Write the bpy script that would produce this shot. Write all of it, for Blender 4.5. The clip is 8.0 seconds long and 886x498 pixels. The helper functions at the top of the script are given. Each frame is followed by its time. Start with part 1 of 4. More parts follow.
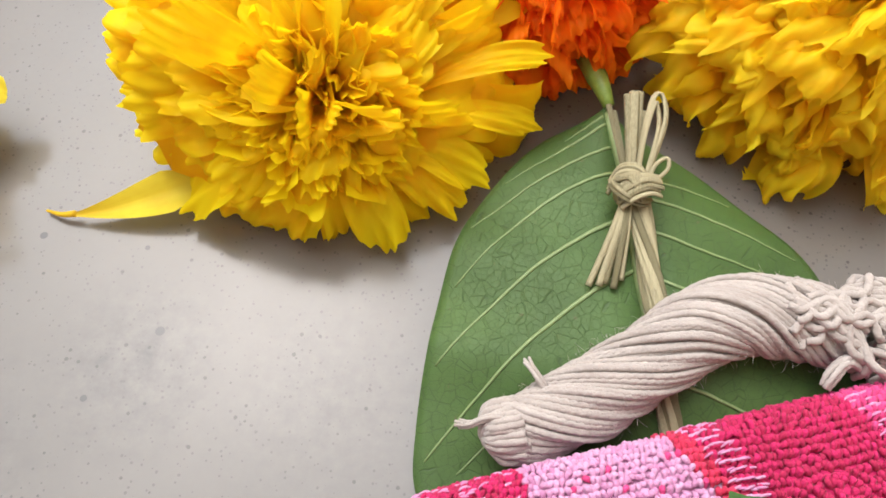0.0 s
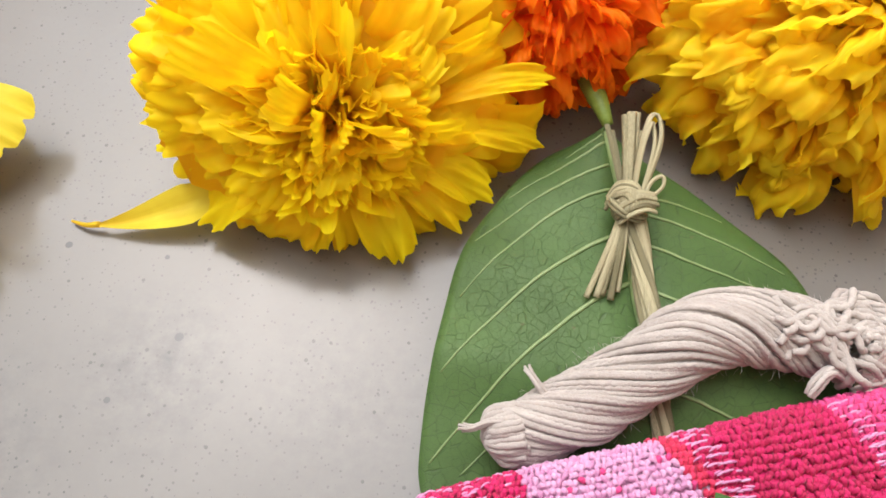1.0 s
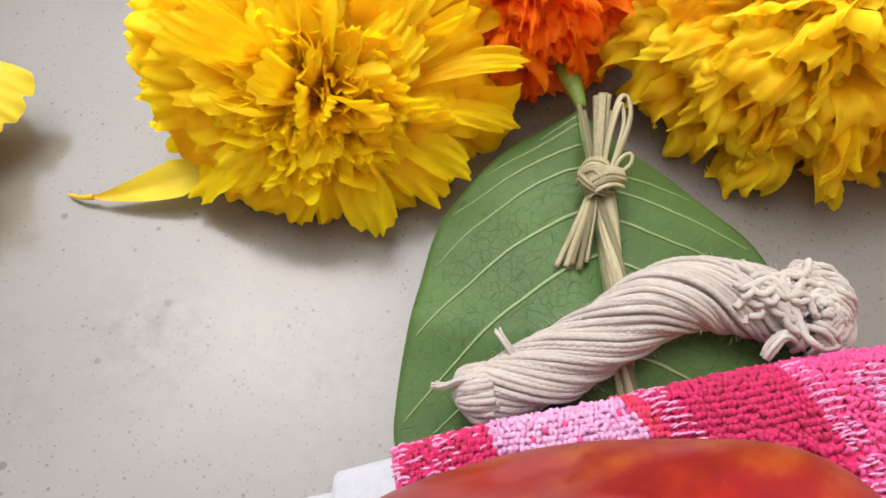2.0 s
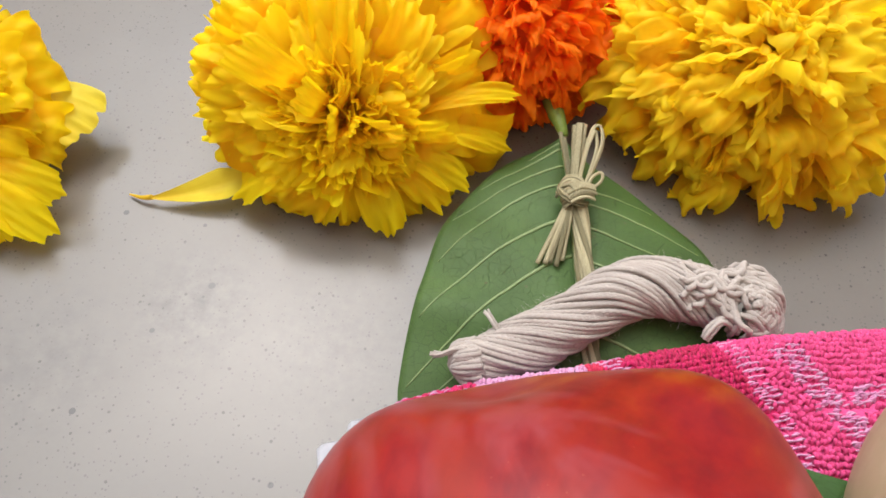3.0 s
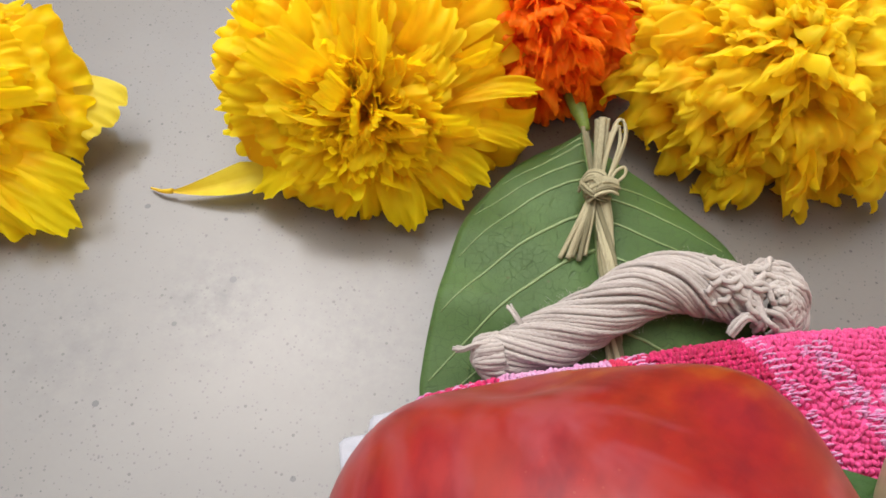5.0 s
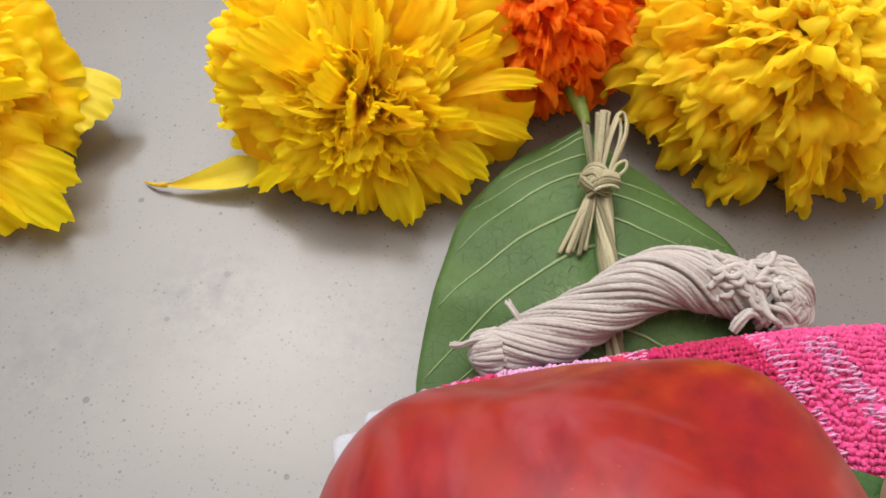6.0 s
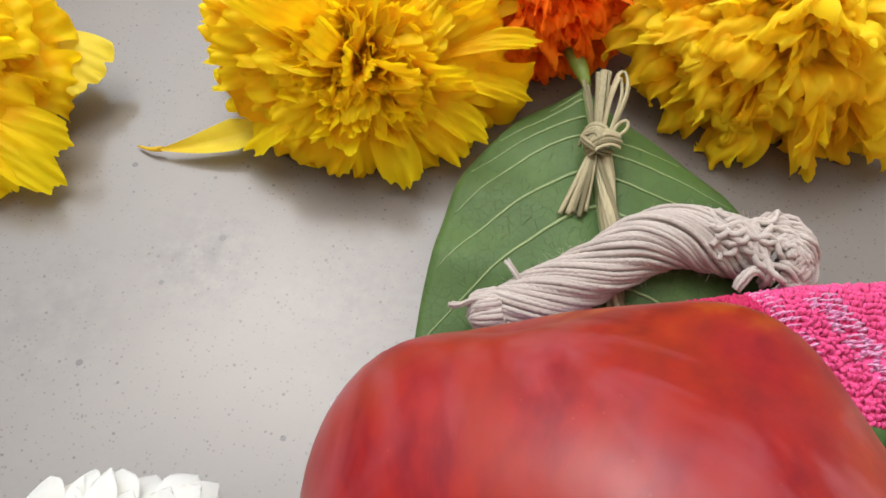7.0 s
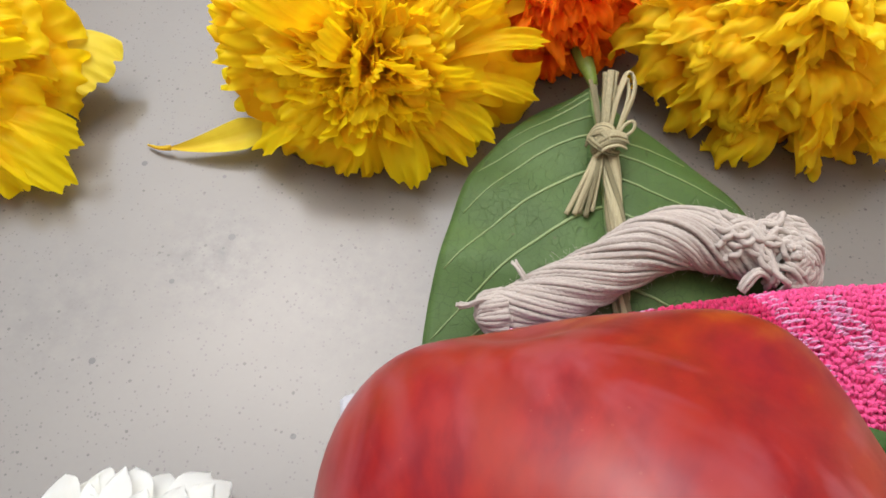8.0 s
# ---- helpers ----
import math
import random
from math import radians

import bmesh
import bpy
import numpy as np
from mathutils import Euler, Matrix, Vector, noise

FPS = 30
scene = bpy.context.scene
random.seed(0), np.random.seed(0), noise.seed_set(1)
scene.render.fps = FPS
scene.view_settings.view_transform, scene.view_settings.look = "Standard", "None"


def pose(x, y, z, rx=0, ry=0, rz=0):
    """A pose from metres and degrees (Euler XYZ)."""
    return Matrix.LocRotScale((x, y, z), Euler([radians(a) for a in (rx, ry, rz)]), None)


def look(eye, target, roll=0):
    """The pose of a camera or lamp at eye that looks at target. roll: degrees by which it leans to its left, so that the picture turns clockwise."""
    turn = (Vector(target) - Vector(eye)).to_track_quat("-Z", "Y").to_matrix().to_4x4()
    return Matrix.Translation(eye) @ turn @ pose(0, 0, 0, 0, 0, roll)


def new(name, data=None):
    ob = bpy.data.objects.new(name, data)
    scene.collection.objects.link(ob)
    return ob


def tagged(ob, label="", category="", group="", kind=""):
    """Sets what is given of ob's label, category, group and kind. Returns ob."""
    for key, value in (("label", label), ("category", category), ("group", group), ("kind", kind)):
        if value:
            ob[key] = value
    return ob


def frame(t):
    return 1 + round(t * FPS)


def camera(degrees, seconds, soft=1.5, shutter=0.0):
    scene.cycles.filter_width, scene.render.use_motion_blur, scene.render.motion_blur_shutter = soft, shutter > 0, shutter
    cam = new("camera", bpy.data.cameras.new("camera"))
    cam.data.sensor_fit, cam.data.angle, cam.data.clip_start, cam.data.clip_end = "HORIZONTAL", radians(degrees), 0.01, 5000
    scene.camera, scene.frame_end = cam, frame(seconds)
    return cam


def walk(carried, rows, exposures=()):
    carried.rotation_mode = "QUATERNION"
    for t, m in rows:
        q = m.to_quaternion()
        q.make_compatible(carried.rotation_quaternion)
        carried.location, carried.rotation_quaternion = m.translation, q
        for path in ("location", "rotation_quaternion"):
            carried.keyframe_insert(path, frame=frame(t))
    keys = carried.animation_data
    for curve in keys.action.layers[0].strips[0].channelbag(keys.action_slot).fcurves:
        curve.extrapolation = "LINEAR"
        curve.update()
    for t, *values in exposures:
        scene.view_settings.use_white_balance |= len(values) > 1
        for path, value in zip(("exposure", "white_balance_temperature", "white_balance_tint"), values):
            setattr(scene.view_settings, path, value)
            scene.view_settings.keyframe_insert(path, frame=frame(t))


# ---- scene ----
# ---------------------------------------------------------------- camera
cam = camera(62.0, 8.0, 1.7)
PATH = [
    (0, (0.01257, 0.03306, 0.10059), (0.00521, 0.10253, -0.03215), 1.29),
    (0.5, (0.01633, 0.03090, 0.10429), (0.00860, 0.10068, -0.02826), 1.33),
    (1, (0.01266, 0.03154, 0.10595), (0.00415, 0.10163, -0.02640), 0.92),
    (1.5, (0.01628, 0.02825, 0.10332), (0.00769, 0.09927, -0.02853), 1.11),
    (1.7, (0.01683, 0.02722, 0.10372), (0.00834, 0.09782, -0.02835), 1.21),
    (2.8, (0.01923, 0.00829, 0.12224), (0.00885, 0.08872, -0.00395), 2.82),
    (3, (0.02015, 0.00553, 0.12312), (0.00949, 0.08556, -0.00330), 2.79),
    (3.5, (0.02025, 0.00518, 0.12394), (0.00902, 0.08529, -0.00238), 2.44),
    (4, (0.01630, 0.00377, 0.12486), (0.00410, 0.08332, -0.00173), 1.67),
    (4.5, (0.01798, 0.00453, 0.12175), (0.00549, 0.08400, -0.00485), 1.80),
    (5.8, (0.01803, 0.00529, 0.12381), (0.00551, 0.08373, -0.00343), 1.80),
    (6, (0.01862, 0.00552, 0.11989), (0.00587, 0.08470, -0.00686), 1.79),
    (6.5, (0.02235, 0.01350, 0.11095), (0.00979, 0.09250, -0.01594), 1.66),
    (7, (0.01972, 0.00202, 0.11516), (0.00713, 0.08000, -0.01236), 1.61),
    (7.5, (0.01778, -0.00281, 0.11011), (0.00451, 0.07372, -0.01822), 1.39),
    (8, (0.01872, 0.00319, 0.11735), (0.00591, 0.07883, -0.01155), 1.32),
]
EXPOSURES = [(0, 0.70, 6150, 6), (1.7, 0.70, 6150, 6), (2.8, 0.53, 6150, 6), (8, 0.47, 6150, 6)]
walk(cam, [(t, look(eye, target, roll)) for t, eye, target, roll in PATH], EXPOSURES)

# ---------------------------------------------------------------- light
SUN_FROM = Vector((-0.25, 0.37, 0.89)).normalized()
SUN_STRENGTH, SUN_ANGLE, SKY_STRENGTH = 0.77, 52.0, 0.150
world = bpy.data.worlds.new("sky")
scene.world = world
world.use_nodes = True
wn = world.node_tree.nodes
sky = wn.new("ShaderNodeTexSky")
sky.sky_type = "NISHITA"
sky.sun_disc = False
sky.sun_elevation = math.asin(SUN_FROM.z)
sky.sun_rotation = math.atan2(SUN_FROM.x, SUN_FROM.y)
sky.air_density, sky.dust_density, sky.ozone_density = 0.2, 8.0, 0.0
world.node_tree.links.new(sky.outputs[0], wn["Background"].inputs[0])
wn["Background"].inputs[1].default_value = SKY_STRENGTH
sun_data = bpy.data.lights.new("sun", "SUN")
sun_data.energy, sun_data.angle, sun_data.color = SUN_STRENGTH, radians(SUN_ANGLE), (0.70, 0.91, 1.16)
sun = new("sun", sun_data)
sun.matrix_world = look(SUN_FROM * 3, (0, 0, 0))


# ---------------------------------------------------------------- materials
def mat_new(name):
    m = bpy.data.materials.new(name)
    m.use_nodes = True
    nt = m.node_tree
    return m, nt, nt.nodes["Principled BSDF"]


def node(nt, kind, **inputs):
    n = nt.nodes.new(kind)
    for key, value in inputs.items():
        n.inputs[key.replace("_", " ")].default_value = value
    return n


def link(nt, a, b):
    nt.links.new(a, b)


def ramp(nt, source, stops):
    r = nt.nodes.new("ShaderNodeValToRGB")
    el = r.color_ramp.elements
    while len(el) < len(stops):
        el.new(0.5)
    for e, (pos, col) in zip(el, stops):
        e.position, e.color = pos, (*col, 1.0) if len(col) == 3 else col
    link(nt, source, r.inputs[0])
    return r.outputs[0]


def mix(nt, fac, a, b, blend="MIX"):
    m = nt.nodes.new("ShaderNodeMix")
    m.data_type, m.blend_type = "RGBA", blend
    for slot, value in ((m.inputs[0], fac), (m.inputs[6], a), (m.inputs[7], b)):
        if isinstance(value, (int, float)):
            slot.default_value = value
        elif isinstance(value, tuple):
            slot.default_value = (*value, 1.0)
        else:
            link(nt, value, slot)
    return m.outputs[2]


def calc(nt, op, a, b=0.0):
    m = nt.nodes.new("ShaderNodeMath")
    m.operation = op
    for slot, value in zip(m.inputs, (a, b)):
        if isinstance(value, (int, float)):
            slot.default_value = value
        else:
            link(nt, value, slot)
    return m.outputs[0]


def noise_tex(nt, scale, detail=3.0, rough=0.5, vector=None, distortion=0.0):
    n = node(nt, "ShaderNodeTexNoise", Scale=scale, Detail=detail, Roughness=rough, Distortion=distortion)
    if vector is not None:
        link(nt, vector, n.inputs["Vector"])
    return n.outputs[0]


def obj_coord(nt):
    return nt.nodes.new("ShaderNodeTexCoord").outputs["Object"]


def world_coord(nt):
    return nt.nodes.new("ShaderNodeNewGeometry").outputs["Position"]


def bump(nt, bsdf, height, strength, distance):
    b = node(nt, "ShaderNodeBump", Strength=strength, Distance=distance)
    link(nt, height, b.inputs["Height"])
    link(nt, b.outputs[0], bsdf.inputs["Normal"])
    return b.outputs[0]


def petal_material(name, light, deep, through_colour, translucent=0.35, rough=0.5):
    """Thin petal: colour varies petal by petal and in soft veins, and takes its shaded tone towards the foot; light
    passes through it.
    """
    m, nt, b = mat_new(name)
    info = nt.nodes.new("ShaderNodeObjectInfo")
    uv = nt.nodes.new("ShaderNodeUVMap").outputs[0]
    stretch = node(nt, "ShaderNodeMapping", Scale=(11.0, 1.8, 1.0))
    link(nt, uv, stretch.inputs[0])
    add = nt.nodes.new("ShaderNodeVectorMath")
    link(nt, stretch.outputs[0], add.inputs[0])
    rnd = nt.nodes.new("ShaderNodeCombineXYZ")
    link(nt, calc(nt, "MULTIPLY", info.outputs["Random"], 40.0), rnd.inputs[2])
    link(nt, rnd.outputs[0], add.inputs[1])
    veins = noise_tex(nt, 1.0, 3.0, 0.6, add.outputs[0])
    blotch = noise_tex(nt, 260.0, 2.0, 0.5, world_coord(nt))
    sep = nt.nodes.new("ShaderNodeSeparateXYZ")
    link(nt, uv, sep.inputs[0])
    f = calc(nt, "ADD", calc(nt, "MULTIPLY", veins, 0.30), calc(nt, "MULTIPLY", blotch, 0.70))
    f = calc(nt, "ADD", f, calc(nt, "MULTIPLY", calc(nt, "SUBTRACT", info.outputs["Random"], 0.5), 0.22))
    # shade between the petals put into the colour: deeper towards the foot
    f = calc(nt, "ADD", f, calc(nt, "MULTIPLY", calc(nt, "SUBTRACT", sep.outputs[1], 0.7), 0.55))
    colour = ramp(nt, f, [(0.25, deep), (0.62, light)])
    link(nt, colour, b.inputs["Base Color"])
    b.inputs["Roughness"].default_value = rough
    b.inputs["Specular IOR Level"].default_value = 0.16
    normal = bump(nt, b, veins, 0.16, 0.0003)
    tr = node(nt, "ShaderNodeBsdfTranslucent")
    link(nt, mix(nt, 0.5, colour, through_colour), tr.inputs[0])
    link(nt, normal, tr.inputs["Normal"])
    ms = nt.nodes.new("ShaderNodeMixShader")
    ms.inputs[0].default_value = translucent
    link(nt, b.outputs[0], ms.inputs[1])
    link(nt, tr.outputs[0], ms.inputs[2])
    link(nt, ms.outputs[0], nt.nodes["Material Output"].inputs[0])
    return m


YELLOW = petal_material("yellow_petal", (1.0, 0.83, 0.006), (1.0, 0.61, 0.003), (1.0, 0.77, 0.0), 0.56)
GOLD = petal_material("golden_petal", (0.98, 0.81, 0.020), (0.97, 0.57, 0.006), (1.0, 0.76, 0.0), 0.55)
PALE = petal_material("pale_yellow_petal", (0.86, 0.70, 0.05), (0.74, 0.52, 0.03), (0.90, 0.66, 0.03), 0.40)
ORANGE = petal_material("orange_petal", (1.0, 0.27, 0.005), (0.96, 0.17, 0.003), (1.0, 0.25, 0.0), 0.55)
WHITE = petal_material("white_petal", (0.82, 0.84, 0.83), (0.80, 0.79, 0.72), (0.92, 0.91, 0.84), 0.55)
CREAM = petal_material("cream_petal", (0.84, 0.70, 0.36), (0.80, 0.56, 0.16), (0.9, 0.7, 0.2), 0.3)


def floor_material():
    m, nt, b = mat_new("speckled_tile")
    p = world_coord(nt)
    cloud = noise_tex(nt, 22.0, 4.0, 0.55, p)
    fine = noise_tex(nt, 900.0, 3.0, 0.6, p)
    colour = mix(nt, ramp(nt, cloud, [(0.35, (0, 0, 0)), (0.68, (1, 1, 1))]), (0.157, 0.145, 0.128), (0.179, 0.166, 0.148))
    colour = mix(nt, calc(nt, "MULTIPLY", fine, 0.35), colour, (0.139, 0.128, 0.114))
    # smudge of dirt on the open tile
    def smudge(x, y, r, scale):
        off = node(nt, "ShaderNodeVectorMath")
        off.operation = "DISTANCE"
        link(nt, p, off.inputs[0])
        off.inputs[1].default_value = (x, y, 0)
        d = calc(nt, "SUBTRACT", 1.0, calc(nt, "DIVIDE", off.outputs["Value"], r))
        d = calc(nt, "MAXIMUM", d, 0.0)
        return calc(nt, "MULTIPLY", d, ramp(nt, noise_tex(nt, scale, 5.0, 0.7, p), [(0.36, (0, 0, 0)), (0.72, (1, 1, 1))]))
    dirt = calc(nt, "MAXIMUM", smudge(-0.034, 0.062, 0.017, 320.0), calc(nt, "MULTIPLY", smudge(-0.055, 0.048, 0.02, 240.0), 0.6))
    for x, y, r in ((-0.0320, 0.0670, 0.0007), (-0.0470, 0.0390, 0.0006), (-0.0380, 0.0800, 0.0004), (-0.0395, 0.0560, 0.0005), (-0.0100, 0.0330, 0.0005), (-0.0545, 0.0800, 0.0006)):
        spot = nt.nodes.new("ShaderNodeVectorMath")
        spot.operation = "DISTANCE"
        link(nt, p, spot.inputs[0])
        spot.inputs[1].default_value = (x, y, 0)
        dirt = calc(nt, "MAXIMUM", dirt, calc(nt, "MULTIPLY", calc(nt, "LESS_THAN", spot.outputs["Value"], r), 1.3))
    dirt = calc(nt, "MAXIMUM", dirt, calc(nt, "MULTIPLY", smudge(-0.006, 0.060, 0.022, 420.0), 0.55))
    colour = mix(nt, calc(nt, "MINIMUM", dirt, 1.0), colour, (0.085, 0.080, 0.078))
    # pits and specks in three sizes, with uneven outlines
    warp = node(nt, "ShaderNodeTexNoise", Scale=1500.0, Detail=2.0)
    link(nt, p, warp.inputs["Vector"])
    shove = nt.nodes.new("ShaderNodeVectorMath")
    shove.operation = "MULTIPLY_ADD"
    link(nt, warp.outputs["Color"], shove.inputs[0])
    shove.inputs[1].default_value = (0.00016, 0.00016, 0.00016)
    link(nt, p, shove.inputs[2])
    warped = shove.outputs[0]
    for scale, size, many, tone, amount in ((620.0, 0.20, 0.52, (0.05, 0.047, 0.045), 0.60), (1300.0, 0.30, 0.36, (0.085, 0.08, 0.076), 0.60), (130.0, 0.032, 0.80, (0.03, 0.027, 0.024), 0.9)):
        v = node(nt, "ShaderNodeTexVoronoi", Scale=scale)
        link(nt, warped, v.inputs["Vector"])
        sep = nt.nodes.new("ShaderNodeSeparateColor")
        link(nt, v.outputs["Color"], sep.inputs[0])
        hit = calc(nt, "LESS_THAN", v.outputs["Distance"], calc(nt, "MULTIPLY", sep.outputs[1], size))
        patch = noise_tex(nt, 60.0, 2.0, 0.5, p)
        gate = calc(nt, "GREATER_THAN", calc(nt, "ADD", sep.outputs[0], calc(nt, "MULTIPLY", calc(nt, "SUBTRACT", patch, 0.5), 0.9)), many)
        colour = mix(nt, calc(nt, "MULTIPLY", calc(nt, "MULTIPLY", hit, gate), amount), colour, tone)
    link(nt, colour, b.inputs["Base Color"])
    link(nt, ramp(nt, noise_tex(nt, 80.0, 3.0, 0.6, p), [(0.3, (0.15,) * 3), (0.7, (0.21,) * 3)]), b.inputs["Roughness"])
    b.inputs["Specular IOR Level"].default_value = 0.32
    bump(nt, b, fine, 0.03, 0.0002)
    return m


def leaf_material(name, light, deep, net=0.6):
    m, nt, b = mat_new(name)
    p = world_coord(nt)
    warp = node(nt, "ShaderNodeTexNoise", Scale=420.0, Detail=2.0)
    link(nt, p, warp.inputs["Vector"])
    vm = nt.nodes.new("ShaderNodeVectorMath")
    vm.operation = "MULTIPLY_ADD"
    link(nt, warp.outputs["Color"], vm.inputs[0])
    vm.inputs[1].default_value = (0.0004, 0.0004, 0.0004)
    link(nt, p, vm.inputs[2])
    lines = None
    for scale, w, amount in ((520.0, 0.030, 1.0), (1250.0, 0.045, 0.6)):
        v = node(nt, "ShaderNodeTexVoronoi", Scale=scale)
        v.feature = "DISTANCE_TO_EDGE"
        link(nt, vm.outputs[0], v.inputs["Vector"])
        l = calc(nt, "MULTIPLY", ramp(nt, v.outputs[0], [(0.0, (1, 1, 1)), (w, (0, 0, 0))]), amount)
        lines = l if lines is None else calc(nt, "MAXIMUM", lines, l)
    gate = ramp(nt, noise_tex(nt, 120.0, 3.0, 0.6, p), [(0.36, (0.7,) * 3), (0.60, (1, 1, 1))])
    lines = calc(nt, "MULTIPLY", lines, gate)
    blotch = noise_tex(nt, 75.0, 4.0, 0.6, p)
    colour = mix(nt, ramp(nt, blotch, [(0.3, (0, 0, 0)), (0.7, (1, 1, 1))]), deep, light)
    colour = mix(nt, calc(nt, "MULTIPLY", lines, net), colour, tuple(c * 0.32 for c in deep))
    spot = ramp(nt, noise_tex(nt, 700.0, 2.0, 0.5, p), [(0.73, (0, 0, 0)), (0.78, (1, 1, 1))])
    colour = mix(nt, calc(nt, "MULTIPLY", spot, 0.5), colour, (0.10, 0.085, 0.04))
    link(nt, colour, b.inputs["Base Color"])
    b.inputs["Roughness"].default_value = 0.56
    b.inputs["Specular IOR Level"].default_value = 0.3
    bump(nt, b, calc(nt, "SUBTRACT", calc(nt, "MULTIPLY", blotch, 0.4), lines), 0.35, 0.0003)
    return m


def plain(name, light, deep, rough, scale, bump_size=0.0, bump_strength=0.3, sheen=0.0, stretch=None, by_object=0.0):
    """Plain natural surface with colour variation at two scales."""
    m, nt, b = mat_new(name)
    p = obj_coord(nt)
    if stretch:
        mp = node(nt, "ShaderNodeMapping", Scale=stretch)
        link(nt, p, mp.inputs[0])
        p = mp.outputs[0]
    a = noise_tex(nt, scale, 3.0, 0.6, p)
    c = noise_tex(nt, scale * 7.0, 2.0, 0.5, p)
    f = calc(nt, "ADD", calc(nt, "MULTIPLY", a, 0.6), calc(nt, "MULTIPLY", c, 0.4))
    if by_object:
        info = nt.nodes.new("ShaderNodeObjectInfo")
        f = calc(nt, "ADD", f, calc(nt, "MULTIPLY", calc(nt, "SUBTRACT", info.outputs["Random"], 0.5), by_object))
    link(nt, ramp(nt, f, [(0.3, deep), (0.7, light)]), b.inputs["Base Color"])
    b.inputs["Roughness"].default_value = rough
    b.inputs["Sheen Weight"].default_value = sheen
    if bump_size:
        bump(nt, b, c, bump_strength, bump_size)
    return m


def pile_material(name, light, deep):
    m, nt, b = mat_new(name)
    geo = nt.nodes.new("ShaderNodeNewGeometry")
    fine = noise_tex(nt, 2600.0, 2.0, 0.6, geo.outputs["Position"])
    f = calc(nt, "ADD", calc(nt, "MULTIPLY", geo.outputs["Random Per Island"], 0.6), calc(nt, "MULTIPLY", fine, 0.5))
    link(nt, ramp(nt, f, [(0.2, deep), (0.85, light)]), b.inputs["Base Color"])
    b.inputs["Roughness"].default_value = 0.8
    b.inputs["Sheen Weight"].default_value = 0.08
    bump(nt, b, fine, 0.5, 0.0003)
    return m


def apple_material():
    m, nt, b = mat_new("apple_skin")
    at = nt.nodes.new("ShaderNodeAttribute")
    at.attribute_name = "meridian"
    v = at.outputs["Vector"]
    streak = noise_tex(nt, 6.0, 4.0, 0.55, v)
    broad = noise_tex(nt, 2.6, 2.0, 0.5, v)
    p = obj_coord(nt)
    cloud = noise_tex(nt, 48.0, 4.0, 0.6, p)
    red = mix(nt, ramp(nt, streak, [(0.34, (0, 0, 0)), (0.66, (1, 1, 1))]), (0.165, 0.004, 0.008), (0.255, 0.010, 0.008))
    red = mix(nt, calc(nt, "MULTIPLY", ramp(nt, broad, [(0.42, (0, 0, 0)), (0.62, (1, 1, 1))]), 0.6), red, (0.26, 0.020, 0.006))
    # pale pink patches mottled at random over the red
    pale_mottle = noise_tex(nt, 46.0, 4.0, 0.62, p, 0.6)
    red = mix(nt, calc(nt, "MULTIPLY", ramp(nt, pale_mottle, [(0.47, (0, 0, 0)), (0.58, (1, 1, 1))]), 0.60), red, (0.28, 0.055, 0.065))
    sep = nt.nodes.new("ShaderNodeSeparateXYZ")
    link(nt, p, sep.inputs[0])
    gold_f = calc(nt, "ADD", calc(nt, "MULTIPLY", streak, 0.55), calc(nt, "MULTIPLY", cloud, 0.6))
    back = calc(nt, "MULTIPLY", calc(nt, "ADD", sep.outputs[1], calc(nt, "MULTIPLY", sep.outputs[0], 0.35)), 11.5)
    gold_f = calc(nt, "ADD", gold_f, calc(nt, "SUBTRACT", back, 0.28))
    colour = mix(nt, ramp(nt, gold_f, [(0.58, (0, 0, 0)), (0.95, (1, 1, 1))]), red, (0.36, 0.12, 0.012))
    vor = node(nt, "ShaderNodeTexVoronoi", Scale=420.0)
    link(nt, p, vor.inputs["Vector"])
    dots = calc(nt, "LESS_THAN", vor.outputs["Distance"], 0.055)
    colour = mix(nt, calc(nt, "MULTIPLY", dots, 0.05), colour, (0.72, 0.36, 0.20))
    link(nt, colour, b.inputs["Base Color"])
    link(nt, ramp(nt, cloud, [(0.3, (0.28,) * 3), (0.7, (0.44,) * 3)]), b.inputs["Roughness"])
    b.inputs["Specular IOR Level"].default_value = 0.32
    lumps = noise_tex(nt, 95.0, 3.0, 0.55, p)
    bump(nt, b, lumps, 0.22, 0.0010)
    return m


FLOOR = floor_material()
LEAF = leaf_material("leaf_underside", (0.070, 0.128, 0.030), (0.046, 0.088, 0.019))
LEAF_DARK = leaf_material("leaf_top", (0.042, 0.105, 0.015), (0.023, 0.064, 0.008), 0.3)
VEIN = plain("leaf_vein", (0.215, 0.285, 0.115), (0.15, 0.215, 0.070), 0.5, 300.0)
STALK = plain("green_stalk", (0.26, 0.36, 0.07), (0.15, 0.24, 0.035), 0.45, 400.0)
STRAW = plain("dry_straw", (0.42, 0.375, 0.22), (0.17, 0.15, 0.072), 0.55, 260.0, 0.0003, 0.5, stretch=(22.0, 1.0, 22.0), by_object=1.0)
COTTON = plain("cotton_thread", (0.44, 0.395, 0.355), (0.34, 0.295, 0.26), 0.95, 520.0, 0.0002, 0.6, 0.2, by_object=0.3)
APPLE = apple_material()
HEM = plain("white_hem", (0.43, 0.43, 0.46), (0.35, 0.355, 0.385), 0.85, 700.0, 0.0003, 0.6, 0.2)
CRIMSON = pile_material("crimson_pile", (0.50, 0.004, 0.096), (0.33, 0.002, 0.046))
PINK = pile_material("hot_pink_pile", (0.66, 0.062, 0.225), (0.50, 0.030, 0.14))
ROSE = pile_material("light_pink_pile", (0.60, 0.33, 0.49), (0.49, 0.20, 0.36))
CORAL = pile_material("coral_pile", (0.56, 0.024, 0.085), (0.42, 0.008, 0.045))
